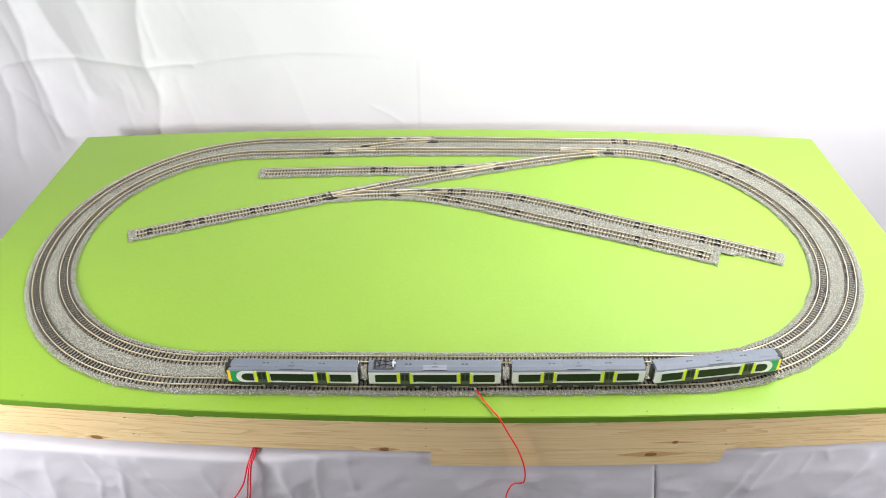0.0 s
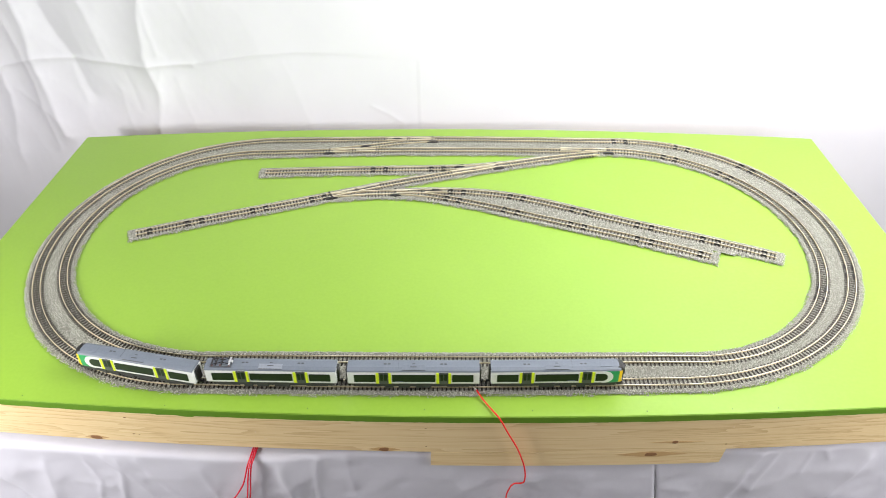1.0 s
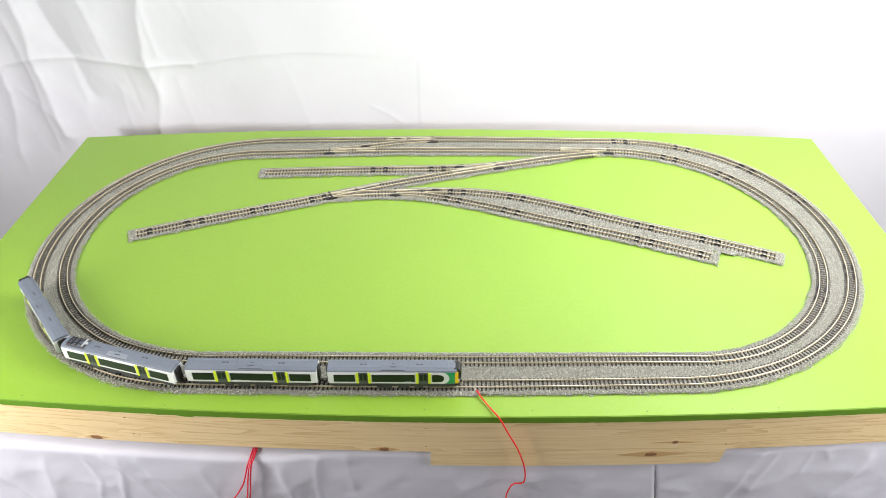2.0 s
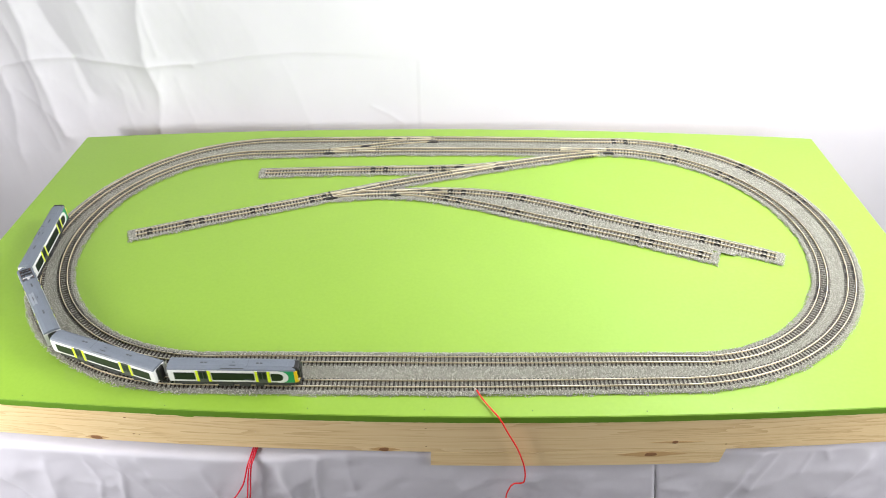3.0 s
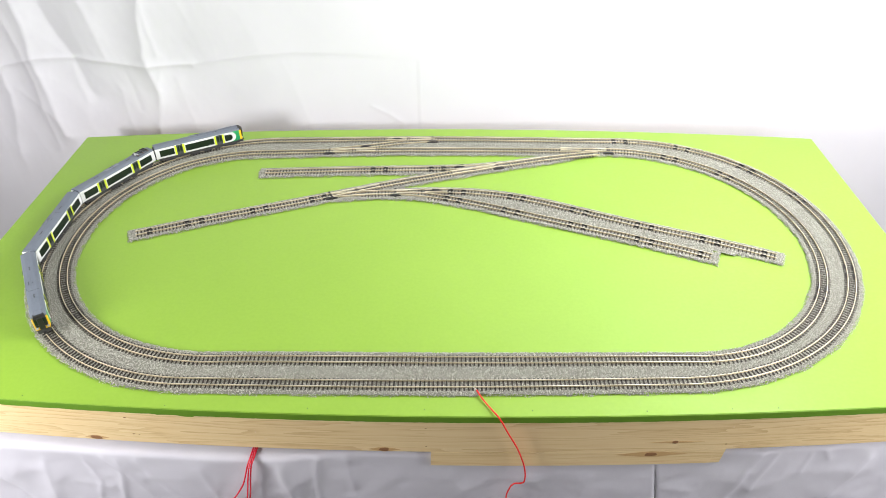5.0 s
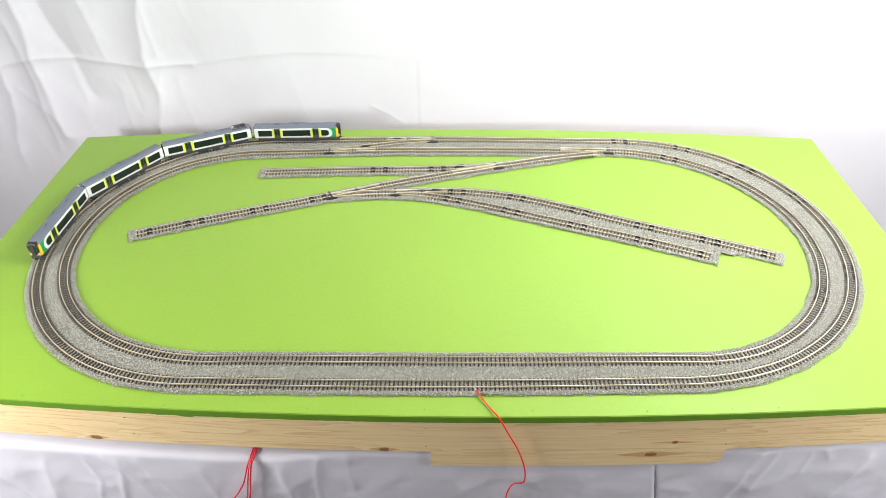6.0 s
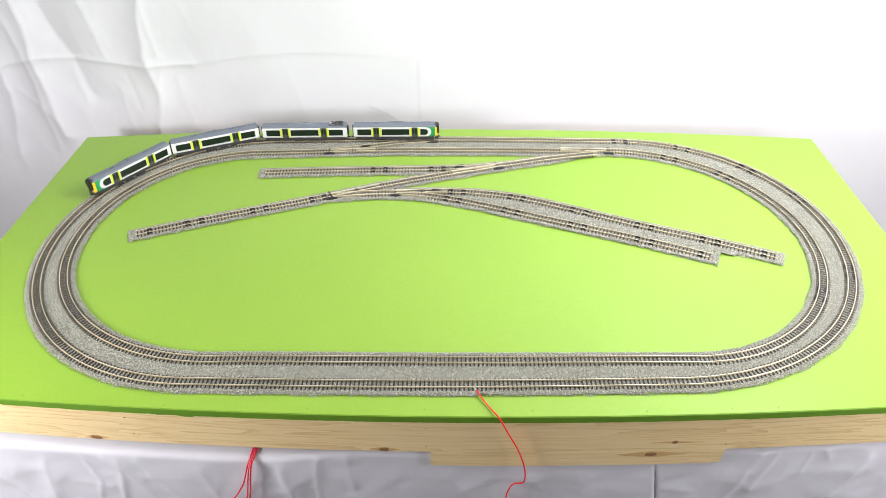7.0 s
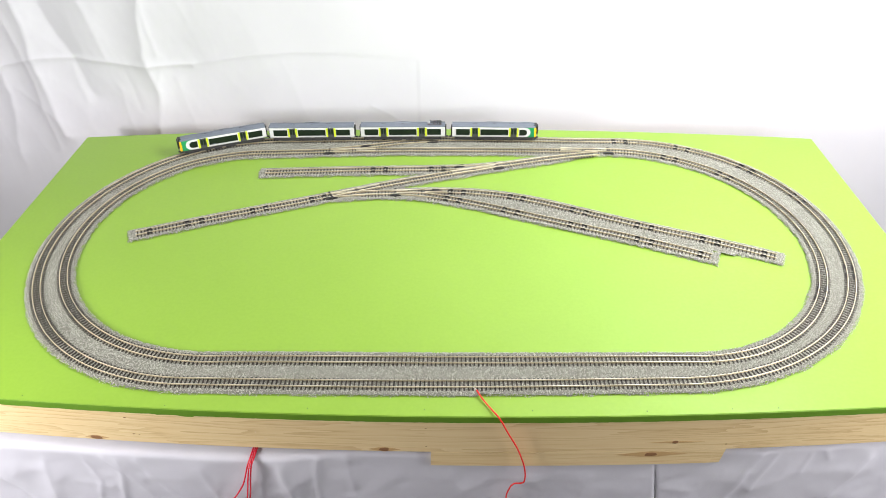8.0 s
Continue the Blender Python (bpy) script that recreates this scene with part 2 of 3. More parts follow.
def add_folds(ob, folds):
    """Presses creases into a hanging cloth: (points in x and z, width, depth towards the room)."""
    n = len(ob.data.vertices)
    co = np.empty(n * 3)
    ob.data.vertices.foreach_get("co", co)
    co = co.reshape(n, 3)
    x, z = co[:, 0].copy(), co[:, 2].copy()
    wob = 0.0014 * np.sin(z * 60 + x * 40) + 0.0004 * np.sin(z * 190 - x * 90)
    for pts, w, deep in folds:
        d = np.full(n, 9.0)
        for (ax, az), (bx, bz) in zip(pts, pts[1:]):
            ux, uz = bx - ax, bz - az
            t = np.clip(((x - ax) * ux + (z - az) * uz) / (ux * ux + uz * uz), 0, 1)
            d = np.minimum(d, np.hypot(x - ax - t * ux + wob * abs(uz) / math.hypot(ux, uz), z - az - t * uz + 0.4 * wob))
        co[:, 1] -= deep * np.exp(-np.sqrt(d * d + 1.0e-6) / w)
    ob.data.vertices.foreach_set("co", co.ravel())
    ob.data.update()


HEM = ((-0.95, 0.060), (-0.778, 0.072), (-0.712, 0.088), (-0.624, 0.085), (-0.528, 0.073), (-0.439, 0.075), (-0.328, 0.092), (-0.259, 0.098), (-0.205, 0.096), (-0.046, 0.082))


def backdrop_cloth():
    def place(u, v):
        x = -1.15 + 2.3 * u
        z = -0.75 + 6.5 * v if v < 0.1 else (-0.10 + 0.40 * (v - 0.1) / 0.75 if v < 0.85 else 0.30 + 0.80 * (v - 0.85) / 0.15)
        left = step_down(x + 0.34, 0.07)
        y = 0.42 + 0.02 * noise.noise((x * 1.1, z * 0.5, 3.0))
        y += left * 0.006 * noise.noise((x * 6 + z * 1.5, z * 1.0, 7.0)) + 0.0035 * noise.noise((x * 14 - z * 5, z * 6, 1.0)) * (0.2 + left)
        y -= left * 0.0012 * noise.ridged_multi_fractal((x * 9 + z * 3, 4.0, z * 5.0), 0.9, 2.1, 4, 1.0, 2.0)
        hem = HEM[-1][1]
        for (ax, az), (bx, bz) in zip(HEM, HEM[1:]):
            if ax <= x < bx:
                hem = az + (bz - az) * (x - ax) / (bx - ax)
        # one width of sheet ends at a free edge, behind the next
        if x < -0.046:
            y += 0.0007 * step_down(z - hem, 0.002)
        return (x, y, z)
    ob = smooth(part("backdrop_cloth", sheet(760, 230, place), M_CLOTH))
    add_folds(ob, (
        (HEM[:6], 0.005, 0.0026), (HEM[5:9], 0.004, 0.0007),
        (((-0.494, 0.32), (-0.506, 0.187), (-0.513, 0.14), (-0.520, 0.09), (-0.506, 0.027), (-0.522, -0.06)), 0.018, 0.0070),
        (((-0.506, 0.25), (-0.502, 0.187), (-0.500, 0.14), (-0.497, 0.093)), 0.004, 0.0016),
        (((-0.720, 0.32), (-0.715, 0.188), (-0.713, 0.14), (-0.715, 0.085), (-0.700, -0.06)), 0.030, 0.0110),
        (((-0.745, 0.16), (-0.730, 0.097), (-0.725, 0.022), (-0.721, -0.09)), 0.006, 0.0020),
        (((-0.690, 0.25), (-0.678, 0.188), (-0.664, 0.13), (-0.644, 0.085), (-0.630, 0.02)), 0.030, -0.0060),
        (((-0.496, 0.064), (-0.510, 0.005)), 0.005, 0.0010), (((-0.576, 0.027), (-0.571, -0.06)), 0.007, 0.0012),
        (((-0.443, 0.187), (-0.432, 0.149)), 0.005, 0.0008), (((-0.281, 0.08), (-0.236, -0.06)), 0.012, 0.0007),
        (((-0.649, 0.069), (-0.643, 0.005)), 0.007, 0.0012), (((-0.130, -0.002), (-0.100, -0.018), (-0.075, -0.036)), 0.0035, 0.0012),
        (((-0.610, 0.20), (-0.585, 0.09)), 0.022, 0.0035), (((-0.80, 0.19), (-0.775, 0.02), (-0.80, -0.1)), 0.020, 0.0060),
        (((-0.560, 0.06), (-0.548, -0.01)), 0.005, -0.0010), (((-0.470, 0.05), (-0.455, -0.06)), 0.010, 0.0012), (((-0.76, 0.03), (-0.70, -0.03)), 0.006, 0.0010)))
    ob.data.transform(Matrix.LocRotScale((0.0012, -0.0328, 0.0244), None, (0.958, 0.958, 0.958)))
    ob.modifiers.new("thickness", "SOLIDIFY").thickness = 0.001
    tagged(ob, "creased white cotton sheet hung behind the layout", "backdrop", kind="structure")


def lip(x):
    """How far the table's edge reaches out in front of the board."""
    return 0.013 * step_down(x + 0.135, 0.022)


def table_cloth():
    def place(u, v):
        x = -0.75 + 1.5 * u
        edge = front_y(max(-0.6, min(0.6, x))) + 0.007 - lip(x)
        d = 0.745 * v
        if d < 0.060:
            y, z = edge + 0.004 + (0.060 + lip(x)) * (1 - d / 0.060), CLOTH_TOP
        elif d < 0.0663:
            a = (d - 0.060) / 0.004
            y, z = edge + 0.004 - 0.004 * math.sin(a), CLOTH_TOP - 0.004 + 0.004 * math.cos(a)
        else:
            y, z = edge, CLOTH_TOP - 0.004 - (d - 0.0663)
        hang = max(0.0, min(1.0, (CLOTH_TOP - 0.004 - z) / 0.03))
        q = CLOTH_TOP - z
        y -= hang * (0.05 * q + 0.0025 * noise.noise((x * 9, q * 1.5, 2.0)) + 0.0016 * noise.noise((x * 22 + q * 13, q * 20, 5.0)))
        y -= (0.2 + hang) * 0.0011 * noise.ridged_multi_fractal((x * 13 + q * 6, 2.0, q * 18), 0.9, 2.1, 4, 1.0, 2.0)
        if hang == 0:
            z += 0.0010 * abs(noise.noise((x * 25, d * 30, 4.0)))
        y += hang * 0.0025 * ridge(x - 0.2435 - 0.14 * (q - 0.04), 0.0016)
        return (x, y, z)
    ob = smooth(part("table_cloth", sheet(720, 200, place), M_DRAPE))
    add_folds(ob, (
        (((-0.385, -0.085), (-0.372, -0.115), (-0.380, -0.16)), 0.003, 0.0022), (((-0.360, -0.080), (-0.345, -0.095), (-0.352, -0.16)), 0.004, 0.0028),
        (((-0.345, -0.083), (-0.305, -0.16)), 0.004, 0.0024), (((-0.322, -0.080), (-0.280, -0.145)), 0.003, 0.0028), (((-0.400, -0.12), (-0.360, -0.123)), 0.003, 0.0016),
        (((-0.165, -0.085), (-0.150, -0.16), (-0.145, -0.22)), 0.008, 0.0055), (((-0.125, -0.074), (-0.130, -0.15)), 0.003, 0.0030), (((-0.096, -0.076), (-0.080, -0.16)), 0.005, 0.0022),
        (((-0.49, -0.115), (-0.462, -0.15), (-0.44, -0.22)), 0.006, 0.0060), (((-0.255, -0.09), (-0.225, -0.16)), 0.009, 0.0030), (((-0.43, -0.09), (-0.435, -0.15)), 0.008, 0.0025),
        (((0.355, -0.070), (0.325, -0.14), (0.30, -0.22)), 0.006, 0.0045), (((0.375, -0.062), (0.350, -0.13)), 0.004, 0.0030), (((0.408, -0.080), (0.402, -0.105)), 0.002, 0.0026),
        (((0.418, -0.060), (0.430, -0.085)), 0.004, 0.0025), (((0.475, -0.085), (0.44, -0.15)), 0.008, 0.0050), (((0.255, -0.125), (0.285, -0.133)), 0.003, 0.0014),
        (((0.02, -0.10), (0.05, -0.16)), 0.014, 0.0020), (((0.17, -0.10), (0.155, -0.16)), 0.012, 0.0020)))
    ob.modifiers.new("thickness", "SOLIDIFY").thickness = 0.0008
    tagged(ob, "white cotton sheet hanging in folds below the baseboard", "cloth")
    t = empty("trestle_table")
    part("tabletop", boxed(-0.58, 0.58, -0.255, 0.29, -0.114, -0.0714, bevel=0.003), M_PINE, t)
    leg = boxed(-0.022, 0.022, -0.022, 0.022, -0.75, -0.112, bevel=0.002)
    first = part("leg", leg, M_PINE, t)
    first.location = (-0.5, -0.19, 0)
    for x, y in ((0.5, -0.19), (-0.5, 0.24), (0.5, 0.24)):
        shared("leg", first.data, t, pose(x, y, 0))
    tagged(t, "wooden trestle table under the white sheet", "table")


def strip(x0, x1, y_of, inset, thick, z0, z1, steps=48, bevel=0.0012):
    """A bar that follows the line y_of(x)."""
    bm = bmesh.new()
    rows = []
    for i in range(steps + 1):
        x = x0 + (x1 - x0) * i / steps
        y = y_of(x) + inset
        rows.append([bm.verts.new(c) for c in ((x, y + bevel, z0), (x, y, z0 + bevel), (x, y, z1 - bevel), (x, y + bevel, z1), (x, y + thick, z1), (x, y + thick, z0))])
    for a, b in zip(rows, rows[1:]):
        for k in range(6):
            bm.faces.new((a[k], b[k], b[(k + 1) % 6], a[(k + 1) % 6]))
    bm.faces.new(rows[0])
    bm.faces.new(rows[-1][::-1])
    bmesh.ops.recalc_face_normals(bm, faces=bm.faces)
    return bm


KNOTS = ((-0.3635, -0.0545, 0.0075, 0.0030, 0.014, 0.0036), (-0.0520, -0.0550, 0.0062, 0.0034, 0.018, 0.0036), (0.2536, -0.0448, 0.0034, 0.0026, 0.034, 0.0018), (0.2313, -0.0646, 0.0080, 0.0034, 0.040, 0.0048))
DENTS = ((-0.0070, -0.0200, 0.0010, 0.0005, True), (-0.0070, -0.0495, 0.0010, 0.0005, True), (-0.0385, -0.0360, 0.0005, 0.0022, False), (-0.1859, -0.0328, 0.0006, 0.0022, False), (-0.1766, -0.0424, 0.0022, 0.0012, False),
         (-0.3230, -0.0190, 0.0016, 0.0006, True), (-0.3198, -0.0452, 0.0016, 0.0006, True), (-0.3140, -0.0457, 0.0006, 0.0009, True), (0.3103, -0.0229, 0.0016, 0.0009, False), (0.3082, -0.0500, 0.0012, 0.0007, True))


def baseboard():
    board = empty("baseboard")
    tagged(board, "green painted sheet on a pine frame", "model railway board")
    bm = bmesh.new()
    n = 60
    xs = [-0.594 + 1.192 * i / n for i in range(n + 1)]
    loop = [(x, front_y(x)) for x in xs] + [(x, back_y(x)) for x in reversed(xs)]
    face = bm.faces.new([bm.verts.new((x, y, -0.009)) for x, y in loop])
    ext = bmesh.ops.extrude_face_region(bm, geom=[face])
    bmesh.ops.translate(bm, verts=[g for g in ext["geom"] if isinstance(g, bmesh.types.BMVert)], vec=(0, 0, 0.009))
    bmesh.ops.recalc_face_normals(bm, faces=bm.faces)
    rim = [e for e in bm.edges if all(abs(v.co.z) < 1e-6 for v in e.verts) and len(e.link_faces) == 2 and abs(e.calc_face_angle(0)) > 1]
    bmesh.ops.bevel(bm, geom=rim, offset=0.0006, segments=2, affect="EDGES")
    part("sheet", bm, M_GREEN, board, "bright green painted sheet with a rough sawn edge")
    # The front edge strip has a darker green than the sheet's top.
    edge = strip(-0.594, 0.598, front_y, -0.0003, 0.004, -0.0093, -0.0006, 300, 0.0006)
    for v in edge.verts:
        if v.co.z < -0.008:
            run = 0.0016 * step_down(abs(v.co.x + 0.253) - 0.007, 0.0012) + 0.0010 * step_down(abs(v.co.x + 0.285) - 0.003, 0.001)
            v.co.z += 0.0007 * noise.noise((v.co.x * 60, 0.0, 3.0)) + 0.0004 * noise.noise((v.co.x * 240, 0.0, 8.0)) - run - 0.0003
    part("edge", edge, M_EDGE, board, "sawn front edge coloured darker green, with runs of paint")
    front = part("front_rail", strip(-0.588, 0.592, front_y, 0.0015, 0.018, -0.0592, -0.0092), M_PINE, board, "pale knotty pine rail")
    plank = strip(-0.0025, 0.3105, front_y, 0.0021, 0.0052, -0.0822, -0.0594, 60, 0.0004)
    for v in plank.verts:
        if v.co.x > 0.30:
            v.co.x += (v.co.z + 0.0594) * 0.16 + 0.0012 * noise.noise((v.co.z * 300, 2.0, 0.0))
        if v.co.x < 0.0:
            v.co.x += 0.0008 * noise.noise((v.co.z * 250, 5.0, 0.0))
    part("support_plank", plank, M_PINE, board, "pine offcut with a torn end under the front rail")
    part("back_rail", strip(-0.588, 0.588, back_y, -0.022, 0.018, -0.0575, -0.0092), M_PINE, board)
    for x in (-0.588, 0.570):
        part("side_rail", boxed(x, x + 0.018, -0.236, 0.272, -0.0575, -0.0092, bevel=0.001), M_PINE, board)
    part("cross_rail", boxed(-0.009, 0.009, -0.268, 0.302, -0.0686, -0.0092, bevel=0.001), M_PINE, board)
    for x in (-0.45, 0.45):
        part("foot", boxed(x - 0.02, x + 0.02, -0.20, 0.26, -0.0686, -0.0575, bevel=0.001), M_PINE, board)
    for px, py in ((-0.43, -0.268), (-0.276, -0.279), (-0.128, -0.281), (-0.008, -0.281), (0.102, -0.281), (0.218, -0.280), (0.305, -0.276), (0.352, -0.274)):
        bm = bmesh.new()
        bmesh.ops.create_cone(bm, cap_ends=True, segments=10, radius1=0.0006, radius2=0.0005, depth=0.0006)
        part("panel_pin", bm, M_FRAME, board, "dark panel pin head").location = (px, py, 0.0)
    # knots, filled nail holes and pencil specks
    for x, z, a, b, spread, tall in KNOTS:
        y = front_y(x) + (0.0021 if z < -0.0594 else 0.0015)
        bm = bmesh.new()
        for v in bmesh.ops.create_uvsphere(bm, u_segments=16, v_segments=8, radius=1.0)["verts"]:
            w = 1 + 0.25 * noise.noise(v.co * 1.6 + Vector((x * 40, 0, 0)))
            v.co = Vector((v.co.x * a * w, v.co.y * 0.0006, v.co.z * b * w))
            v.co.y += front_y(x + v.co.x) - front_y(x)
        ring = bmesh.new()
        for v in bmesh.ops.create_uvsphere(ring, u_segments=32, v_segments=10, radius=1.0)["verts"]:
            taper = (1 - abs(v.co.x)) ** 0.6
            v.co = Vector((v.co.x * spread, v.co.y * 0.0003, v.co.z * tall * taper + 0.0008 * noise.noise((v.co.x * 3 + x * 30, 1, 0))))
            v.co.y += front_y(x + v.co.x) - front_y(x)
        part("knot_ring", ring, M_KNOTRING, front, "brown figure round a knot").location = (x, y, z)
        part("knot", bm, M_KNOT, front, "dark brown knot").location = (x, y, z)
    for x, z, w, h, dark in DENTS:
        bm = bmesh.new()
        for v in bmesh.ops.create_uvsphere(bm, u_segments=10, v_segments=6, radius=1.0)["verts"]:
            k = 1 + 0.4 * noise.noise(v.co * 2 + Vector((x * 90, z * 90, 0)))
            v.co = Vector((v.co.x * w * k, v.co.y * 0.0004, v.co.z * h * k))
        part("dent" if dark else "filled_hole", bm, M_KNOT if dark else M_FILLER, front, "small dark dent" if dark else "dab of pale filler").location = (x, front_y(x) + 0.0015, z)


# ---- track ----
HEAD = ((-0.00034, RAIL_TOP - 0.0003), (-0.00034, RAIL_TOP - 0.00006), (-0.00026, RAIL_TOP), (0.00026, RAIL_TOP), (0.00034, RAIL_TOP - 0.00006), (0.00034, RAIL_TOP - 0.0003))
WEB = ((-0.00055, SLEEPER_TOP), (-0.00055, SLEEPER_TOP + 0.0002), (-0.00018, SLEEPER_TOP + 0.0004), (-0.00018, RAIL_TOP - 0.0003), (0.00018, RAIL_TOP - 0.0003), (0.00018, SLEEPER_TOP + 0.0004), (0.00055, SLEEPER_TOP + 0.0002), (0.00055, SLEEPER_TOP))


def rail_bar(course, s0, s1, side, prof, step=0.006):
    """One profile of a rail, from s0 to s1, beside the course's centre."""
    n = max(2, math.ceil((s1 - s0) / step))
    bm = bmesh.new()
    rows = []
    for i in range(n + 1):
        x, y, h = course.at(s0 + (s1 - s0) * i / n)
        nx, ny = -math.sin(h), math.cos(h)
        rows.append([bm.verts.new((x + nx * (side + a), y + ny * (side + a), z)) for a, z in prof])
    m = len(prof)
    for a, b in zip(rows, rows[1:]):
        for k in range(m):
            bm.faces.new((a[k], b[k], b[(k + 1) % m], a[(k + 1) % m]))
    bm.faces.new(rows[0])
    bm.faces.new(rows[-1][::-1])
    bmesh.ops.recalc_face_normals(bm, faces=bm.faces)
    return bm


def mesh_of(name, bm, material):
    me = bpy.data.meshes.new(name)
    bm.to_mesh(me)
    bm.free()
    me.materials.append(material)
    return me


def sleeper_bm():
    """A sleeper with moulded chairs on both sides of each rail."""
    bm = bmesh.new()
    box(bm, -0.00085, 0.00085, -0.0082, 0.0082, SLEEPER_TOP - 0.0016, SLEEPER_TOP, bevel=0.00025)
    for y in (-HALF_GAUGE, HALF_GAUGE):
        for e in (-0.0009, 0.0009):
            box(bm, -0.0006, 0.0006, y + e - 0.00035, y + e + 0.00035, SLEEPER_TOP - 0.0001, SLEEPER_TOP + 0.0008)
    return bm


def joiner_bm():
    """The black clip that holds a rail's end, with its web of plastic."""
    bm = boxed(-0.0032, 0.0032, -0.0011, 0.0011, SLEEPER_TOP - 0.0010, SLEEPER_TOP + 0.0016, bevel=0.0003)
    for x in (-0.0024, 0.0024):
        box(bm, x - 0.0009, x + 0.0009, -0.0020, 0.0030, SLEEPER_TOP - 0.0012, SLEEPER_TOP + 0.0002)
    return bm


SLEEPER = mesh_of("sleeper", sleeper_bm(), M_SLEEPER)
JOINER = mesh_of("rail_joiner", joiner_bm(), M_BLACK)
PITCH = 0.0047


def lay(course, label, keep=lambda x, y: True, drop=0.0, joints=()):
    """Lays the course section by section; joints: where rails meet, in metres along it."""
    for i in range(len(course.sections)):
        a, b = course.joints[i], course.joints[i + 1]
        curved = abs(course.sections[i][1]) > 8
        name = "curved_track" if curved else "straight_track"
        x, y, h = course.at((a + b) / 2)
        th = empty(name, pose(x, y, -drop, 0, 0, math.degrees(h)))
        inv = th.matrix_basis.inverted()
        tagged(th, label, "model track", group="sections of track on the board")
        for side in (-HALF_GAUGE, HALF_GAUGE):
            for piece, prof, mat in (("rail", HEAD, M_RAIL), ("rail_side", WEB, M_WEB)):
                bm = rail_bar(course, a, b, side, prof)
                bmesh.ops.transform(bm, matrix=inv @ Matrix.Translation((0, 0, -drop)), verts=bm.verts)
                part(piece, bm, mat, th)
        n = round((b - a) / PITCH)
        for k in range(n):
            s = a + (k + 0.5) * (b - a) / n
            x, y, h = course.at(s)
            if keep(x, y):
                shared("sleeper", SLEEPER, th, inv @ pose(x, y, -drop + random.uniform(-0.0001, 0.0), 0, 0, math.degrees(h) + random.uniform(-1.2, 1.2)))
        for j in joints:
            for e in (-0.0095, 0.0095):
                if not a <= j + e < b:
                    continue
                x, y, h = course.at(j + e)
                for side in (-HALF_GAUGE, HALF_GAUGE):
                    shared("rail_joiner", JOINER, th, inv @ pose(x, y, -drop, 0, 0, math.degrees(h)) @ pose(0.0, side, 0))


def samples(course, step=0.004):
    n = int(course.total / step)
    return np.array([course.at(course.total * i / n)[:2] for i in range(n + 1)])


PTS = {c: samples(c) for c in (OUT, INN, LAD, LONG, SHORT, SPR, CRO)}


def clear_of(*others, gap=0.0105):
    pts = np.concatenate([PTS[o] for o in others])
    return lambda x, y: float(((pts - (x, y)) ** 2).sum(1).min()) > gap * gap


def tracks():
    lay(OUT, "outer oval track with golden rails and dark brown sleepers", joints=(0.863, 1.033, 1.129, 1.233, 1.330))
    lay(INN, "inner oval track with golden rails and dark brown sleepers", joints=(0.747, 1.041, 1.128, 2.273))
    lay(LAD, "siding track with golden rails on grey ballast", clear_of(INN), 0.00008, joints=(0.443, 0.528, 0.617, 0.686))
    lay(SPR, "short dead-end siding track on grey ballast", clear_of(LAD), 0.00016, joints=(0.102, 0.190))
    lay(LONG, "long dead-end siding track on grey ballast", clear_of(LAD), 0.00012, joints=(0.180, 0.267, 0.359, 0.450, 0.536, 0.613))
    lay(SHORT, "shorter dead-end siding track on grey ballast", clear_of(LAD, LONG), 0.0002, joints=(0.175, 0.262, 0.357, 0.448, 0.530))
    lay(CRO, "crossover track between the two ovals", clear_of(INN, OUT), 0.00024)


def nearest_s(course, x, y):
    p = PTS[course]
    return course.total * int(((p - (x, y)) ** 2).sum(1).argmin()) / (len(p) - 1)


def chunk(bm, x0, x1, y0, y1):
    """A moulded black plastic block with a raised middle."""
    box(bm, x0, x1, y0, y1, BED - 0.0006, SLEEPER_TOP + 0.0006, bevel=0.0005)
    box(bm, x0 + 0.003, x1 - 0.003, y0 + 0.0006, y1 - 0.0006, SLEEPER_TOP, SLEEPER_TOP + 0.0016, bevel=0.0004)
    return bm


def turnout(course, tie, crossing):
    """The moving gear of a set of points: tie bar with its spring box, crossing nose and check rails."""
    s = nearest_s(course, *tie)
    px, py, h = course.at(s)
    toward = Vector((crossing[0] - px, crossing[1] - py))
    if toward.x * math.cos(h) + toward.y * math.sin(h) < 0:
        h += math.pi
    th = empty("turnout", pose(px, py, 0, 0, 0, math.degrees(h)))
    tagged(th, "black plastic point gear between golden rails", "turnout", group="turnouts of the layout")
    inv = th.matrix_basis.inverted()
    tx, ty, _ = inv @ Vector((*tie, 0))
    nx, ny, _ = inv @ Vector((*crossing, 0))
    side = 1 if ty > 0 else -1
    oy = side * max(0.0065, abs(ty))
    part("spring_box", chunk(bmesh.new(), tx - 0.0085, tx + 0.0085, oy - 0.0030, oy + 0.0030), M_BLACK, th, "black plastic spring box")
    part("tie_bar", boxed(tx - 0.0014, tx + 0.0014, -0.0115, 0.0115, SLEEPER_TOP - 0.0008, SLEEPER_TOP + 0.0006, bevel=0.0003), M_BLACK, th)
    part("crossing_nose", chunk(bmesh.new(), nx - 0.0085, nx + 0.0085, ny - 0.0028, ny + 0.0028), M_BLACK, th, "black plastic crossing block")
    for q in (-1, 1):
        part("check_rail", boxed(nx - 0.016, nx + 0.016, q * 0.0032 - 0.0004, q * 0.0032 + 0.0004, SLEEPER_TOP, RAIL_TOP - 0.0002), M_RAIL, th)
        part("blade", boxed(tx + 0.002, tx + 0.036, q * 0.0036 - 0.0004, q * 0.0036 + 0.0004, SLEEPER_TOP, RAIL_TOP - 0.0002), M_RAIL, th, "golden switch blade")


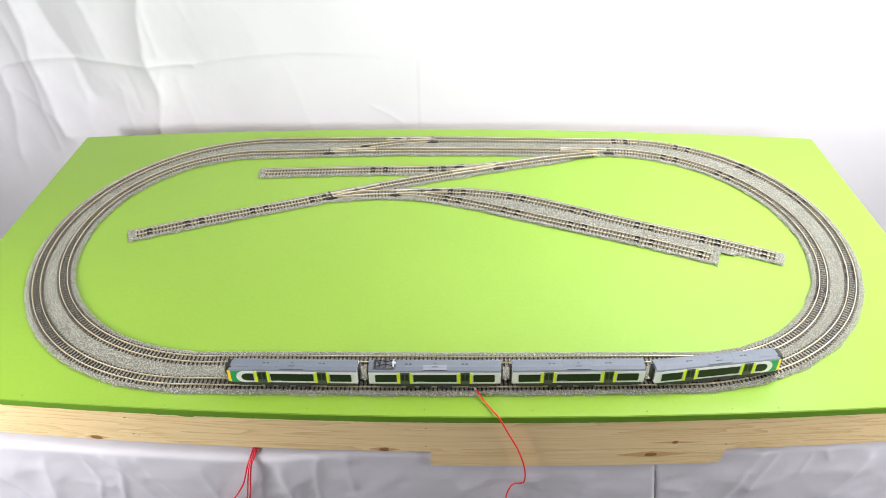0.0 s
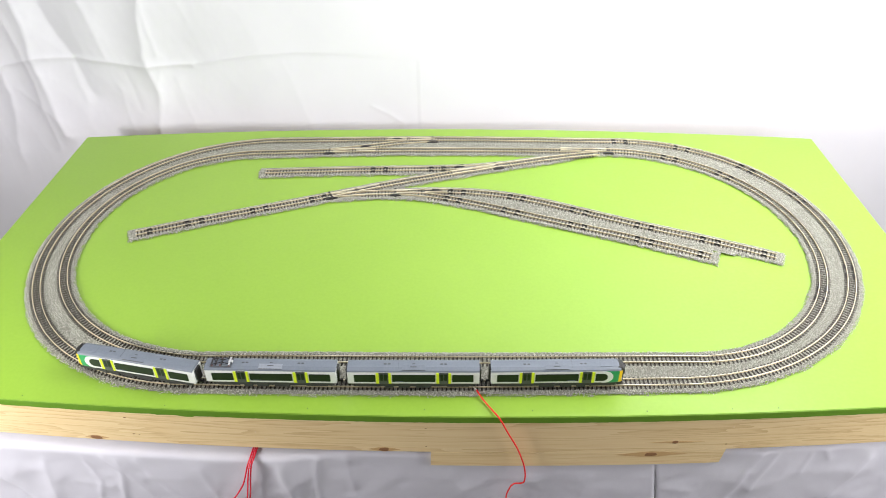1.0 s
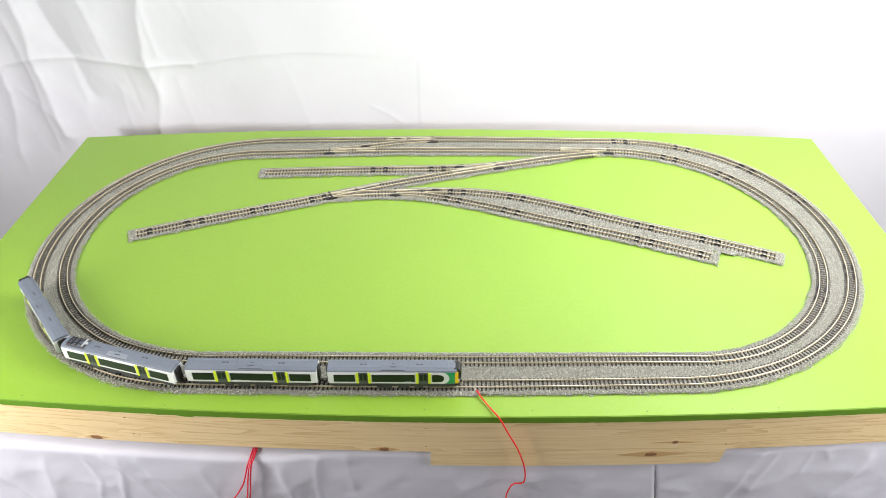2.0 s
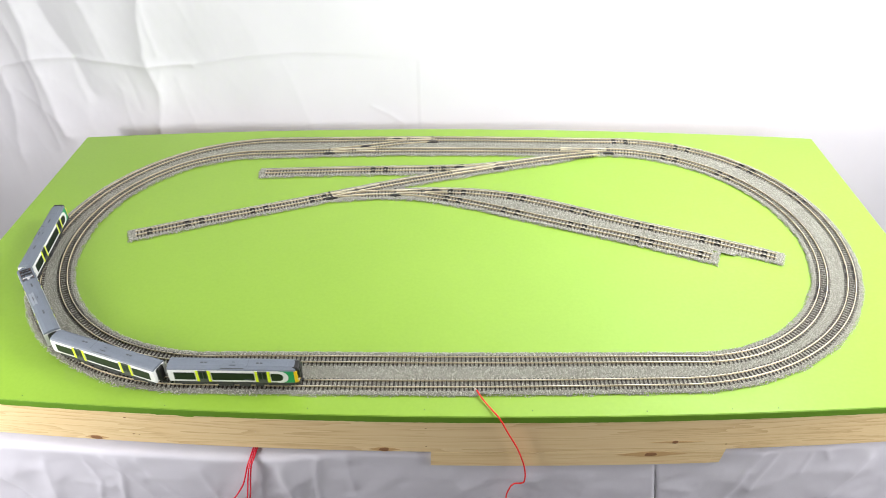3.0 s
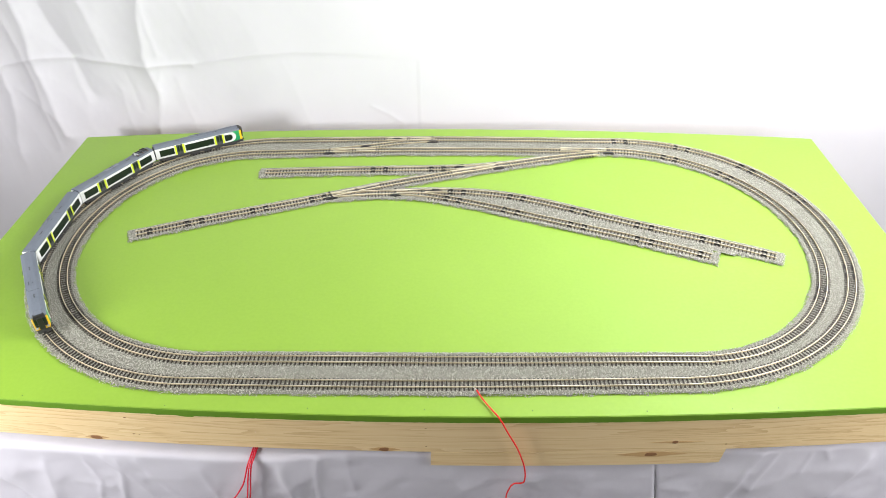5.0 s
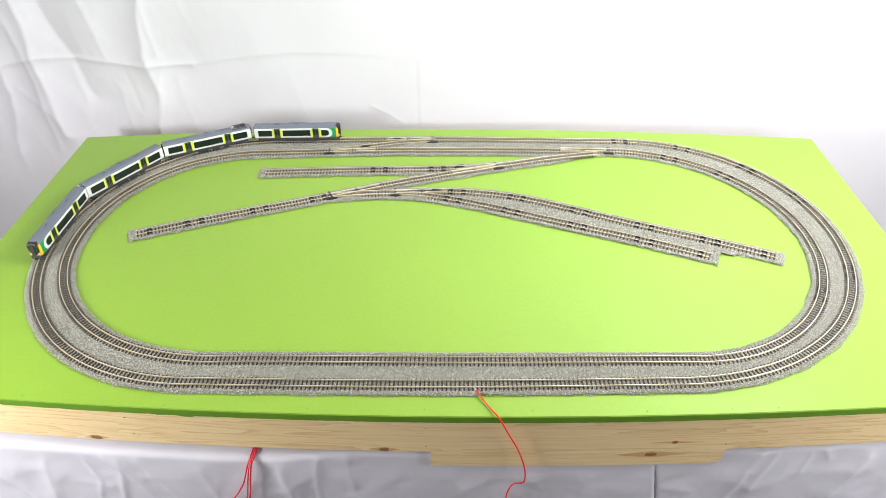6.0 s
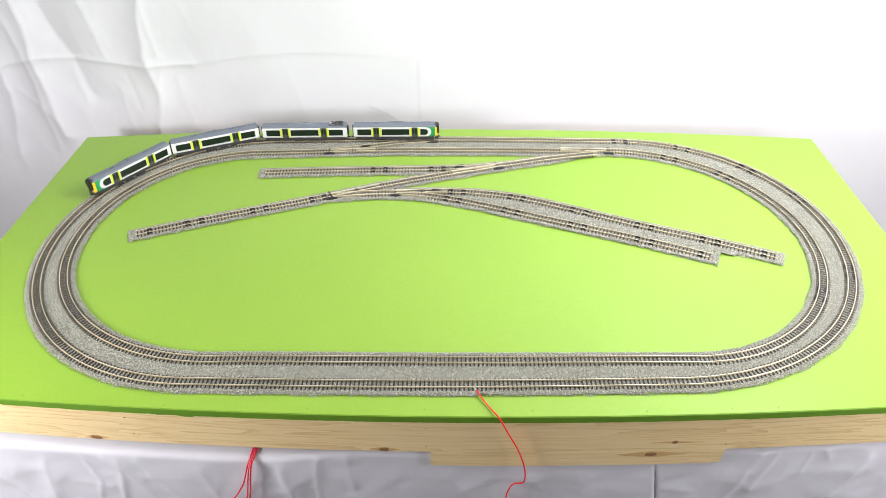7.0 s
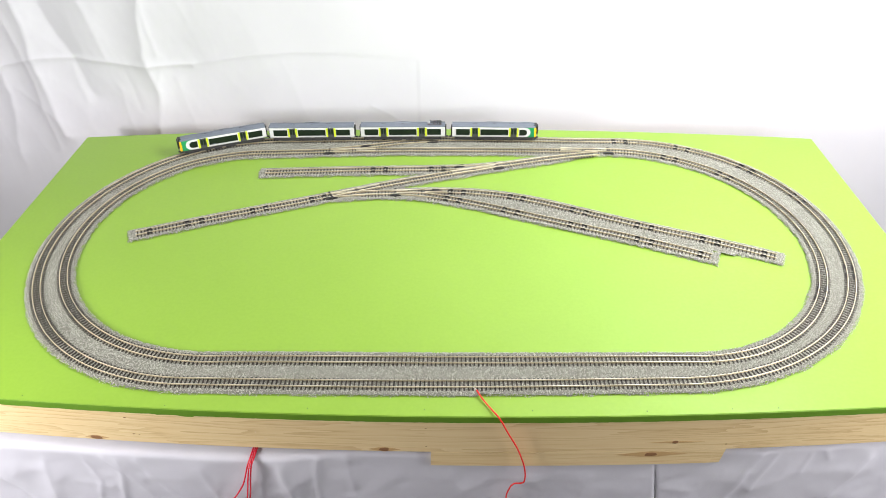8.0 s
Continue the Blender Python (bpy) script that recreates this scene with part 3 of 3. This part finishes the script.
def turnouts():
    for c, tie, crossing in ((INN, (-0.1816, 0.2420), (-0.1245, 0.2600)), (OUT, (-0.0188, 0.2770), (-0.0763, 0.2870)), (INN, (0.2600, 0.2400), (0.2022, 0.2510)),
                             (LAD, (0.0855, 0.1950), (0.0257, 0.1990)), (LAD, (-0.1584, 0.1084), (-0.1064, 0.1340)), (LONG, (-0.0670, 0.1180), (-0.0087, 0.1310))):
        turnout(c, tie, crossing)


# ---- ballast: one bed and its loose stones ----
BETWEEN = np.array([(p + PTS[INN][((PTS[INN] - p) ** 2).sum(1).argmin()]) / 2 for p in PTS[OUT]])
FORK = np.array([(p + PTS[SHORT][((PTS[SHORT] - p) ** 2).sum(1).argmin()]) / 2 for p in PTS[LONG] if ((PTS[SHORT] - p) ** 2).sum(1).min() < 0.045 ** 2])
CENTRES = np.concatenate(list(PTS.values()))
# the ladder's bed leaves the inner oval's bed gradually
EASE = np.clip(1 - np.linspace(0, LAD.total, len(PTS[LAD])) / 0.07, 0, 1)[:, None]
MERGE = np.array([PTS[INN][((PTS[INN] - p) ** 2).sum(1).argmin()] for p in PTS[LAD]]) * EASE + PTS[LAD] * (1 - EASE)
ALL = np.concatenate([PTS[c] for c in (OUT, INN, LONG, SHORT, SPR, CRO)] + [MERGE, BETWEEN, FORK])


def centre_reach(xy):
    out = np.empty(len(xy))
    for i in range(0, len(xy), 20000):
        q = xy[i:i + 20000]
        d2 = (q ** 2).sum(1)[:, None] + (CENTRES ** 2).sum(1)[None, :] - 2 * q @ CENTRES.T
        out[i:i + 20000] = np.sqrt(np.maximum(d2.min(1), 0))
    return out


def reach(xy):
    """Distance of each point from the nearest track centre."""
    out = np.empty(len(xy))
    for i in range(0, len(xy), 20000):
        q = xy[i:i + 20000]
        d2 = (q ** 2).sum(1)[:, None] + (ALL ** 2).sum(1)[None, :] - 2 * q @ ALL.T
        out[i:i + 20000] = np.sqrt(np.maximum(d2.min(1), 0))
    for course in (LAD, LONG, SHORT, SPR):
        x, y, h = course.at(course.total)
        dx, dy = xy[:, 0] - x, xy[:, 1] - y
        fore, aside = dx * math.cos(h) + dy * math.sin(h), np.abs(dy * math.cos(h) - dx * math.sin(h))
        tip = (fore > 0) & (fore < 0.03) & (aside < EDGE)
        out[tip] = np.maximum(aside, fore + 0.004)[tip]
    return out


EDGE = 0.0146


def bed_height(d):
    return BED * np.clip((EDGE + 0.0008 - d) / 0.0034, 0, 1) ** 0.8


def ballast():
    step = 0.0024
    nx, ny = int(1.16 / step), int(0.61 / step)
    gx, gy = np.meshgrid(-0.58 + step * np.arange(nx), -0.285 + step * np.arange(ny))
    xy = np.stack([gx.ravel(), gy.ravel()], 1)
    d = reach(xy)
    ok = (d < EDGE - 0.0003).reshape(ny, nx)
    z = bed_height(d) + np.random.uniform(-0.0002, 0.0002, len(d)) - 0.0002
    idx = np.arange(nx * ny).reshape(ny, nx)
    cells = ok[:-1, :-1] & ok[1:, :-1] & ok[:-1, 1:] & ok[1:, 1:]
    quads = np.stack([idx[:-1, :-1][cells], idx[:-1, 1:][cells], idx[1:, 1:][cells], idx[1:, :-1][cells]], 1)
    used = np.unique(quads)
    remap = np.full(nx * ny, -1)
    remap[used] = np.arange(len(used))
    co = np.column_stack([xy[used], z[used]])
    me = bpy.data.meshes.new("ballast_bed")
    me.from_pydata(co.tolist(), [], remap[quads].tolist())
    me.materials.append(M_BALLAST)
    bed = new("ballast_bed", me)
    tagged(bed, "bed of fine grey granite ballast under the tracks", "ballast", kind="stuff")
    # stones
    n = 620000
    p = np.column_stack([np.random.uniform(-0.585, 0.585, n), np.random.uniform(-0.285, 0.325, n)])
    d = reach(p)
    lim = EDGE + 0.0006 * np.sin(p[:, 0] * 90 + p[:, 1] * 70) + 0.0005 * np.sin(p[:, 0] * 310 - p[:, 1] * 270) + np.clip(np.random.normal(0, 0.0007, n), -0.0015, 0.0006)
    p, d = p[d < lim], d[d < lim]
    n = len(p)
    h = bed_height(d) - np.where(centre_reach(p) < 0.0098, 0.0002, 0.0)
    size = np.random.uniform(0.00042, 0.00092, n)
    base = np.array([[1, 0, 0], [-1, 0, 0], [0, 1, 0], [0, -1, 0], [0, 0, 1], [0, 0, -1]], float)
    tri = np.array([[0, 2, 4], [2, 1, 4], [1, 3, 4], [3, 0, 4], [2, 0, 5], [1, 2, 5], [3, 1, 5], [0, 3, 5]])
    a = np.random.uniform(0, 6.283, n)
    v = base[None] * np.random.uniform(0.6, 1.2, (n, 6, 1)) * size[:, None, None]
    ca, sa = np.cos(a)[:, None], np.sin(a)[:, None]
    tilt = np.random.uniform(-0.7, 0.7, (n, 1))
    vx, vy, vz = v[..., 0] * ca - v[..., 1] * sa, v[..., 0] * sa + v[..., 1] * ca, v[..., 2]
    vx, vz = vx * np.cos(tilt) - vz * np.sin(tilt), vx * np.sin(tilt) + vz * np.cos(tilt)
    co = np.stack([vx + p[:, :1], vy + p[:, 1:], vz + (h + np.random.uniform(-0.0001, 0.0005, n))[:, None]], -1).reshape(-1, 3)
    faces = (tri[None] + 6 * np.arange(n)[:, None, None]).reshape(-1, 3)
    me = bpy.data.meshes.new("ballast_stones")
    me.vertices.add(len(co))
    me.vertices.foreach_set("co", co.ravel())
    me.loops.add(faces.size)
    me.loops.foreach_set("vertex_index", faces.ravel().astype(np.int32))
    me.polygons.add(len(faces))
    me.polygons.foreach_set("loop_start", np.arange(0, faces.size, 3, dtype=np.int32))
    me.update(calc_edges=True)
    me.materials.append(M_STONE)
    tagged(new("ballast_stones", me), "loose pale and dark grey ballast stones", "ballast", kind="stuff")


# ---- wires ----
def wires():
    w = empty("feed_wire")
    tagged(w, "thin red feed wire soldered to the rail", "wire")
    part("insulation", tube([(0.0455, -0.2580, 0.0045), (0.0500, -0.2660, 0.0030), (0.0555, -0.2745, 0.0022), (0.0610, -0.2830, 0.0024), (0.0680, -0.2925, 0.0010), (0.0775, -0.2960, -0.018), (0.0880, -0.2950, -0.043),
                             (0.0955, -0.2945, -0.068), (0.0985, -0.2945, -0.086), (0.0980, -0.2950, -0.0985), (0.0945, -0.2950, -0.1015), (0.0870, -0.2960, -0.1015), (0.0820, -0.2970, -0.110), (0.0790, -0.2980, -0.130), (0.0780, -0.300, -0.20), (0.080, -0.310, -0.40), (0.080, -0.318, -0.748)], 0.00085), M_RED, w)
    part("bare_end", tube([(0.0418, -0.2545, 0.0050), (0.0436, -0.2560, 0.0052), (0.0458, -0.2584, 0.0045)], 0.00042), M_TIN, w, "bare tinned copper end")
    w = empty("bus_wire")
    tagged(w, "pair of red wires hanging from under the board", "wire")
    ways = [(-0.255, -0.0670), (-0.2890, -0.0672), (-0.2985, -0.0720), (-0.3020, -0.090), (-0.3030, -0.102), (-0.3040, -0.118), (-0.3060, -0.138), (-0.312, -0.21), (-0.326, -0.45), (-0.341, -0.748)]
    for xs, r in (((-0.1945, -0.1955, -0.1978, -0.2030, -0.2075, -0.2165, -0.2290, -0.245, -0.255, -0.257), 0.0009), ((-0.1905, -0.1915, -0.1938, -0.1968, -0.1985, -0.2012, -0.2050, -0.211, -0.217, -0.218), 0.0009),
                  ((-0.1925, -0.1935, -0.1958, -0.1993, -0.2012, -0.2040, -0.2080, -0.214, -0.220, -0.222), 0.0008)):
        part("strand", tube([(x, y - (0.0014 if r < 0.00085 else 0), z) for x, (y, z) in zip(xs, ways)], r), M_CRIMSON, w)


# ---- train ----
LENGTH, HALF_WIDTH, SKIRT, CANT, ROOF = 0.1355, 0.0090, 0.0078, 0.0248, 0.0278


def section_outline(grow=0.0):
    """Body cross section, from skirt to roof, heights over the rail."""
    w = HALF_WIDTH + grow
    right = [(w - 0.0009, SKIRT), (w, SKIRT + 0.0022), (w, CANT - 0.003), (w - 0.0004, CANT)]
    return right + [(-y, z) for y, z in reversed(right)]


def roof_outline():
    w = HALF_WIDTH - 0.0003
    right = [(w, CANT + 0.0001), (w - 0.0010, CANT + 0.0016), (w - 0.0030, ROOF - 0.0006), (w - 0.0046, ROOF)]
    return right + [(-y, z) for y, z in reversed(right)]


def prism(outline, xs, shrink=None):
    bm = bmesh.new()
    rows = []
    for i, x in enumerate(xs):
        k = shrink(x) if shrink else (1.0, 1.0)
        rows.append([bm.verts.new((x, y * k[0], SKIRT + (z - SKIRT) * k[1])) for y, z in outline])
    m = len(outline)
    for a, b in zip(rows, rows[1:]):
        for k in range(m):
            bm.faces.new((a[k], b[k], b[(k + 1) % m], a[(k + 1) % m]))
    bm.faces.new(rows[0])
    bm.faces.new(rows[-1][::-1])
    bmesh.ops.recalc_face_normals(bm, faces=bm.faces)
    return bm


def plate(x0, x1, z0, z1, side, proud, r0=0.0, r1=0.0):
    """A thin panel on the body side with rounded ends of radius r0 and r1."""
    bm = bmesh.new()
    pts = []
    for cx, cz, r, a0 in ((x1 - r1, z1 - r1, r1, 0), (x0 + r0, z1 - r0, r0, 90), (x0 + r0, z0 + r0, r0, 180), (x1 - r1, z0 + r1, r1, 270)):
        for k in range(5 if r > 0 else 1):
            a = radians(a0 + 22.5 * k)
            pts.append((cx + r * math.cos(a), cz + r * math.sin(a)))
    y = side * (HALF_WIDTH + proud)
    face = bm.faces.new([bm.verts.new((x, y, z)) for x, z in pts])
    ext = bmesh.ops.extrude_face_region(bm, geom=[face])
    bmesh.ops.translate(bm, verts=[g for g in ext["geom"] if isinstance(g, bmesh.types.BMVert)], vec=(0, -side * 0.0006, 0))
    bmesh.ops.recalc_face_normals(bm, faces=bm.faces)
    return bm


def carriage(cab, pantograph, outer):
    """A carriage along x; its cab, if it has one, is at +x. outer: the side of its roof that bears the hood."""
    car = empty("railcar")
    h = LENGTH / 2
    nose = lambda x: (1 - 0.17 * max(0, (x - h + 0.009) / 0.009) ** 2, 1 - 0.11 * max(0, (x - h + 0.007) / 0.007) ** 2)
    end = h - 0.0012
    if cab:
        xs = [-h, -h + 0.0006, h - 0.020]
        part("body", prism(section_outline(), xs), M_WHITE, car, "glossy white body side")
        part("cab", prism(section_outline(), [h - 0.020 + 0.00001, h - 0.010, h - 0.006, h - 0.0035 - 0.0012, end - 0.0032], nose), M_CABGREEN, car, "green cab side")
        part("nose", prism(section_outline(), [end - 0.0032, end - 0.0016, end], nose), M_YELLOW, car, "yellow cab front")
        part("roof", prism(roof_outline(), [-h, h - 0.010, h - 0.006, h - 0.0035, end - 0.0015], nose), M_ROOF, car, "blue-grey roof")
        mask = bmesh.new()
        box(mask, end - 0.0030, end + 0.0022, -0.0066, 0.0066, 0.0128, 0.0262, bevel=0.0014)
        part("front_mask", mask, M_BLACK, car, "black moulded cab front")
        for y in (-0.0047, 0.0047):
            part("windscreen", boxed(end + 0.0018, end + 0.0026, y - 0.0015, y + 0.0015, 0.0175, 0.0245, bevel=0.0003), M_WINDOW, car, "dark windscreen pane")
            part("headlight", boxed(end - 0.0003, end + 0.0012, y + (0.001 if y > 0 else -0.001) - 0.0013, y + (0.001 if y > 0 else -0.001) + 0.0013, 0.0100, 0.0124, bevel=0.0003), M_GREYLID, car)
        part("cab_visor", boxed(end - 0.0065, end + 0.0012, -0.0060, 0.0060, 0.0225, 0.0274, bevel=0.0012), M_BLACK, car, "black visor over the cab front")
        part("gangway_door", boxed(end - 0.0004, end + 0.0032, -0.0029, 0.0029, 0.0100, 0.0258, bevel=0.0007), M_BLACK, car, "black front gangway door")
        part("warning_panel", boxed(end - 0.0002, end + 0.0010, -0.0070, 0.0070, 0.0086, 0.0098, bevel=0.0003), M_YELLOW, car, "yellow lower front panel")
        part("bumper", boxed(end - 0.004, end + 0.0016, -0.0068, 0.0068, 0.0034, 0.0086, bevel=0.0006), M_FRAME, car)
        part("coupler", boxed(end, end + 0.0042, -0.0016, 0.0016, 0.0034, 0.0054, bevel=0.0004), M_BLACK, car)
        part("cab_roof_panel", boxed(h - 0.0235, h - 0.011, -0.0050, 0.0050, ROOF - 0.0006, ROOF + 0.0003, bevel=0.0002), M_ROOF, car)
    else:
        part("body", prism(section_outline(), [-h, -h + 0.0006, h - 0.0006, h]), M_WHITE, car, "glossy white body side")
        part("roof", prism(roof_outline(), [-h, h]), M_ROOF, car, "blue-grey roof")
    ends = (-1,) if cab else (-1, 1)
    for e in ends:
        part("gangway", boxed(*sorted((e * (h - 0.0005), e * (h + 0.0022))), -0.0040, 0.0040, 0.0082, 0.0245, bevel=0.0006), M_BLACK, car, "black gangway bellows")
        part("end_panel", boxed(*sorted((e * (h - 0.0003), e * (h + 0.0005))), -0.0052, 0.0052, 0.0095, 0.0235), M_ROOFDARK, car)
        part("coupling_bar", boxed(*sorted((e * (h - 0.004), e * (h + 0.0048))), -0.0012, 0.0012, 0.0036, 0.0054, bevel=0.0003), M_BLACK, car)
    z0, z1 = SKIRT + 0.0036, CANT - 0.0032
    f = lambda q: -h + q * LENGTH
    panes = [(0.045, 0.207, 0.0008, 0.0008), (0.335, 0.662, 0.0008, 0.0008)] + ([(0.792, 0.884, 0.0006, 0.0050)] if cab else [(0.788, 0.952, 0.0008, 0.0008)])
    doors = [(0.235, 0.305), (0.690, 0.762)]
    for side in (-1, 1):
        for a, b, r0, r1 in panes:
            part("window", plate(f(a), f(b), z0, z1, side, 0.00025, r0, r1), M_WINDOW, car, "dark tinted window")
        for a, b in doors:
            d = part("door", plate(f(a), f(b), SKIRT + 0.0004, CANT - 0.0004, side, 0.0002, 0.0003, 0.0003), M_DOOR, car, "dark grey sliding door")
            part("door_window", plate(f(a) + 0.0012, f((a + b) / 2) - 0.0005, z0 + 0.002, z1 + 0.0008, side, 0.0004, 0.0005, 0.0005), M_WINDOW, d)
            part("door_window", plate(f((a + b) / 2) + 0.0005, f(b) - 0.0012, z0 + 0.002, z1 + 0.0008, side, 0.0004, 0.0005, 0.0005), M_WINDOW, d)
            for p, q in ((a - 0.020, a), (b, b + 0.022)):
                part("door_edge", plate(f(p), f(q), SKIRT + 0.0012, CANT - 0.0008, side, 0.0003, 0.0002, 0.0002), M_LIME, car, "lime yellow door edge")
        if cab:
            part("cab_sweep", plate(f(0.840), f(0.924), SKIRT + 0.0008, CANT - 0.0003, side, 0.00012, 0.0002, 0.0078), M_WHITE, car, "white rounded sweep ahead of the cab")
        part("sill_mark", plate(f(0.58), f(0.64), z0 + 0.0007, z0 + 0.0012, side, 0.0005), M_ROOF, car)
    # roof fittings
    hood = boxed(-0.0125, 0.0120, *sorted((outer * 0.0012, outer * 0.0074)), -0.0012, 0.0004, bevel=0.0003)
    for v in hood.verts:
        v.co.z += ROOF - 0.30 * max(0.0, abs(v.co.y) - 0.0040)
    part("roof_hood", hood, M_GREYROOF if pantograph else M_ROOF, car, "raised roof hood")
    part("hood_lip", boxed(-0.0122, 0.0117, *sorted((outer * 0.0070, outer * 0.0076)), ROOF - 0.0014, ROOF - 0.0006), M_ROOFDARK, car)
    part("hood_grille", boxed(-0.0035, 0.0030, *sorted((outer * 0.0034, outer * 0.0044)), ROOF + 0.0001, ROOF + 0.0006, bevel=0.0002), M_ROOFDARK, car)
    part("roof_hatch", boxed(-0.0016, 0.0012, *sorted((-outer * 0.0002, -outer * 0.0012)), ROOF - 0.0003, ROOF + 0.0003, bevel=0.0001), M_ROOFDARK, car)
    for x in (-0.0330, -0.0290, 0.0250, 0.0290):
        part("roof_vent", boxed(x - 0.0014, x + 0.0014, -0.0012, 0.0004, ROOF - 0.0003, ROOF + 0.0004, bevel=0.0002), M_ROOFDARK, car)
    part("underframe", boxed(-h + 0.004, h - 0.006, -0.0080, 0.0080, 0.0036, 0.0084, bevel=0.0004), M_FRAME, car)
    for x, n in ((-0.018, 0.016), (0.004, 0.012), (0.021, 0.009)):
        part("equipment_case", boxed(x, x + n, -0.0086, 0.0086, 0.0018, 0.0080, bevel=0.0004), M_FRAME, car)
    if not pantograph:
        part("roof_seam", boxed(0.0150, 0.0152, -0.0058, 0.0058, ROOF - 0.0002, ROOF + 0.00015), M_ROOFDARK, car, "dark seam across the roof")
    if pantograph:
        p = part("pantograph", boxed(0.040, 0.0625, -0.0066, 0.0066, ROOF - 0.0006, ROOF + 0.0002, bevel=0.0002), M_ROOFDARK, car, "folded pantograph in a dark well")
        part("well_floor", boxed(0.0415, 0.0610, -0.0054, 0.0054, ROOF, ROOF + 0.0004, bevel=0.0001), M_ROOF, p, "grey floor of the well")
        for x in (0.0425, 0.0515, 0.0600):
            for y in (-0.0050, 0.0050):
                part("insulator", boxed(x - 0.0009, x + 0.0009, y - 0.0009, y + 0.0009, ROOF, ROOF + 0.0018, bevel=0.0003), M_RUST, p, "brown insulator")
        for (ax, ay), (bx, by) in (((0.0600, -0.0046), (0.0500, -0.0016)), ((0.0600, 0.0046), (0.0500, 0.0016)), ((0.0500, -0.0016), (0.0430, -0.0040)), ((0.0500, 0.0016), (0.0430, 0.0040)), ((0.0610, -0.005), (0.0540, 0.005))):
            part("arm", tube([(ax, ay, ROOF + 0.0018), ((ax + bx) / 2, (ay + by) / 2, ROOF + 0.0021), (bx, by, ROOF + 0.0024)], 0.00045, 6), M_BLACK, p)
        for x in (0.0500, 0.0560, 0.0605):
            part("cross_arm", boxed(x - 0.0006, x + 0.0006, -0.0058, 0.0058, ROOF + 0.0013, ROOF + 0.0022, bevel=0.0002), M_BLACK, p)
        part("contact_bow", boxed(0.0415, 0.0432, -0.0056, 0.0056, ROOF + 0.0018, ROOF + 0.0026, bevel=0.0003), M_GREYLID, p, "pale grey contact bow")
        part("bow_head", boxed(0.0395, 0.0440, -0.0020, 0.0012, ROOF + 0.0002, ROOF + 0.0022, bevel=0.0004), M_GREYLID, p, "pale grey bow carrier")
    bogies = []
    for x in (-BOGIE, BOGIE):
        b = part("bogie", boxed(-0.0115, 0.0115, -0.0066, 0.0066, 0.0014, 0.0058, bevel=0.0005), M_FRAME, car, "dark bogie with small wheels")
        b.location = (x, 0, 0)
        for wx in (-0.0085, 0.0085):
            for y in (-HALF_GAUGE, HALF_GAUGE):
                bm = bmesh.new()
                bmesh.ops.create_cone(bm, cap_ends=True, segments=20, radius1=0.0029, radius2=0.0029, depth=0.0014)
                bmesh.ops.transform(bm, matrix=pose(wx, y, 0.0029, 90), verts=bm.verts)
                part("wheel", bm, M_RAIL, b)
        bogies.append(b)
    return car, bogies


BOGIE = 0.046


def train():
    cars = []
    for i in range(4):
        car, bogies = carriage(i in (0, 3), i == 1, -1 if i == 3 else 1)
        tagged(car, ("white and green end railcar with a yellow cab front", "white railcar with lime doors and a roof pantograph", "white railcar with lime door edges and grey roof", "white and green end railcar with a yellow cab front")[i],
               "model train", group="railcars of the train")
        cars.append((car, bogies, -1 if i != 3 else 1))
    return cars


def along(u):
    """Car spacing opens on straights and closes on curves, to fit the camera's view."""
    return (u + 0.0060 * math.sin(4 * math.pi * (u - 0.260) / OUT.total)) % OUT.total


def bogie_place(u):
    x, y, _ = OUT.at(along(u))
    return Vector((x, y, RAIL_TOP))


def heading(u):
    return OUT.at(along(u))[2]


def motions(cars):
    """The train runs clockwise, so it goes backwards along the course."""
    n = 80
    for i, (car, bogies, facing) in enumerate(cars):
        rows, swivel = [], ([], [])
        for k in range(n + 1):
            t = 8.0 * k / n
            mid = 0.3386 - 0.1655 * t + 0.00071 * t * t + (i - 1.5) * 0.1435
            a, b = bogie_place(mid - BOGIE), bogie_place(mid + BOGIE)
            d = (a - b) if facing < 0 else (b - a)
            turn = math.atan2(d.y, d.x)
            c = (a + b) / 2
            rows.append((t, pose(c.x, c.y, RAIL_TOP, 0, 0, math.degrees(turn))))
            for j, q in enumerate((-BOGIE, BOGIE)):
                u = mid + q * facing
                rel = heading(u) + (math.pi if facing < 0 else 0) - turn
                rel = (rel + math.pi) % (2 * math.pi) - math.pi
                swivel[j].append((t, pose(q, 0, 0, 0, 0, math.degrees(rel))))
        walk(car, rows)
        for j in (0, 1):
            walk(bogies[j], swivel[j])


room()
backdrop_cloth()
table_cloth()
baseboard()
wires()
turnouts()
CARS = train()
tracks()
ballast()
motions(CARS)
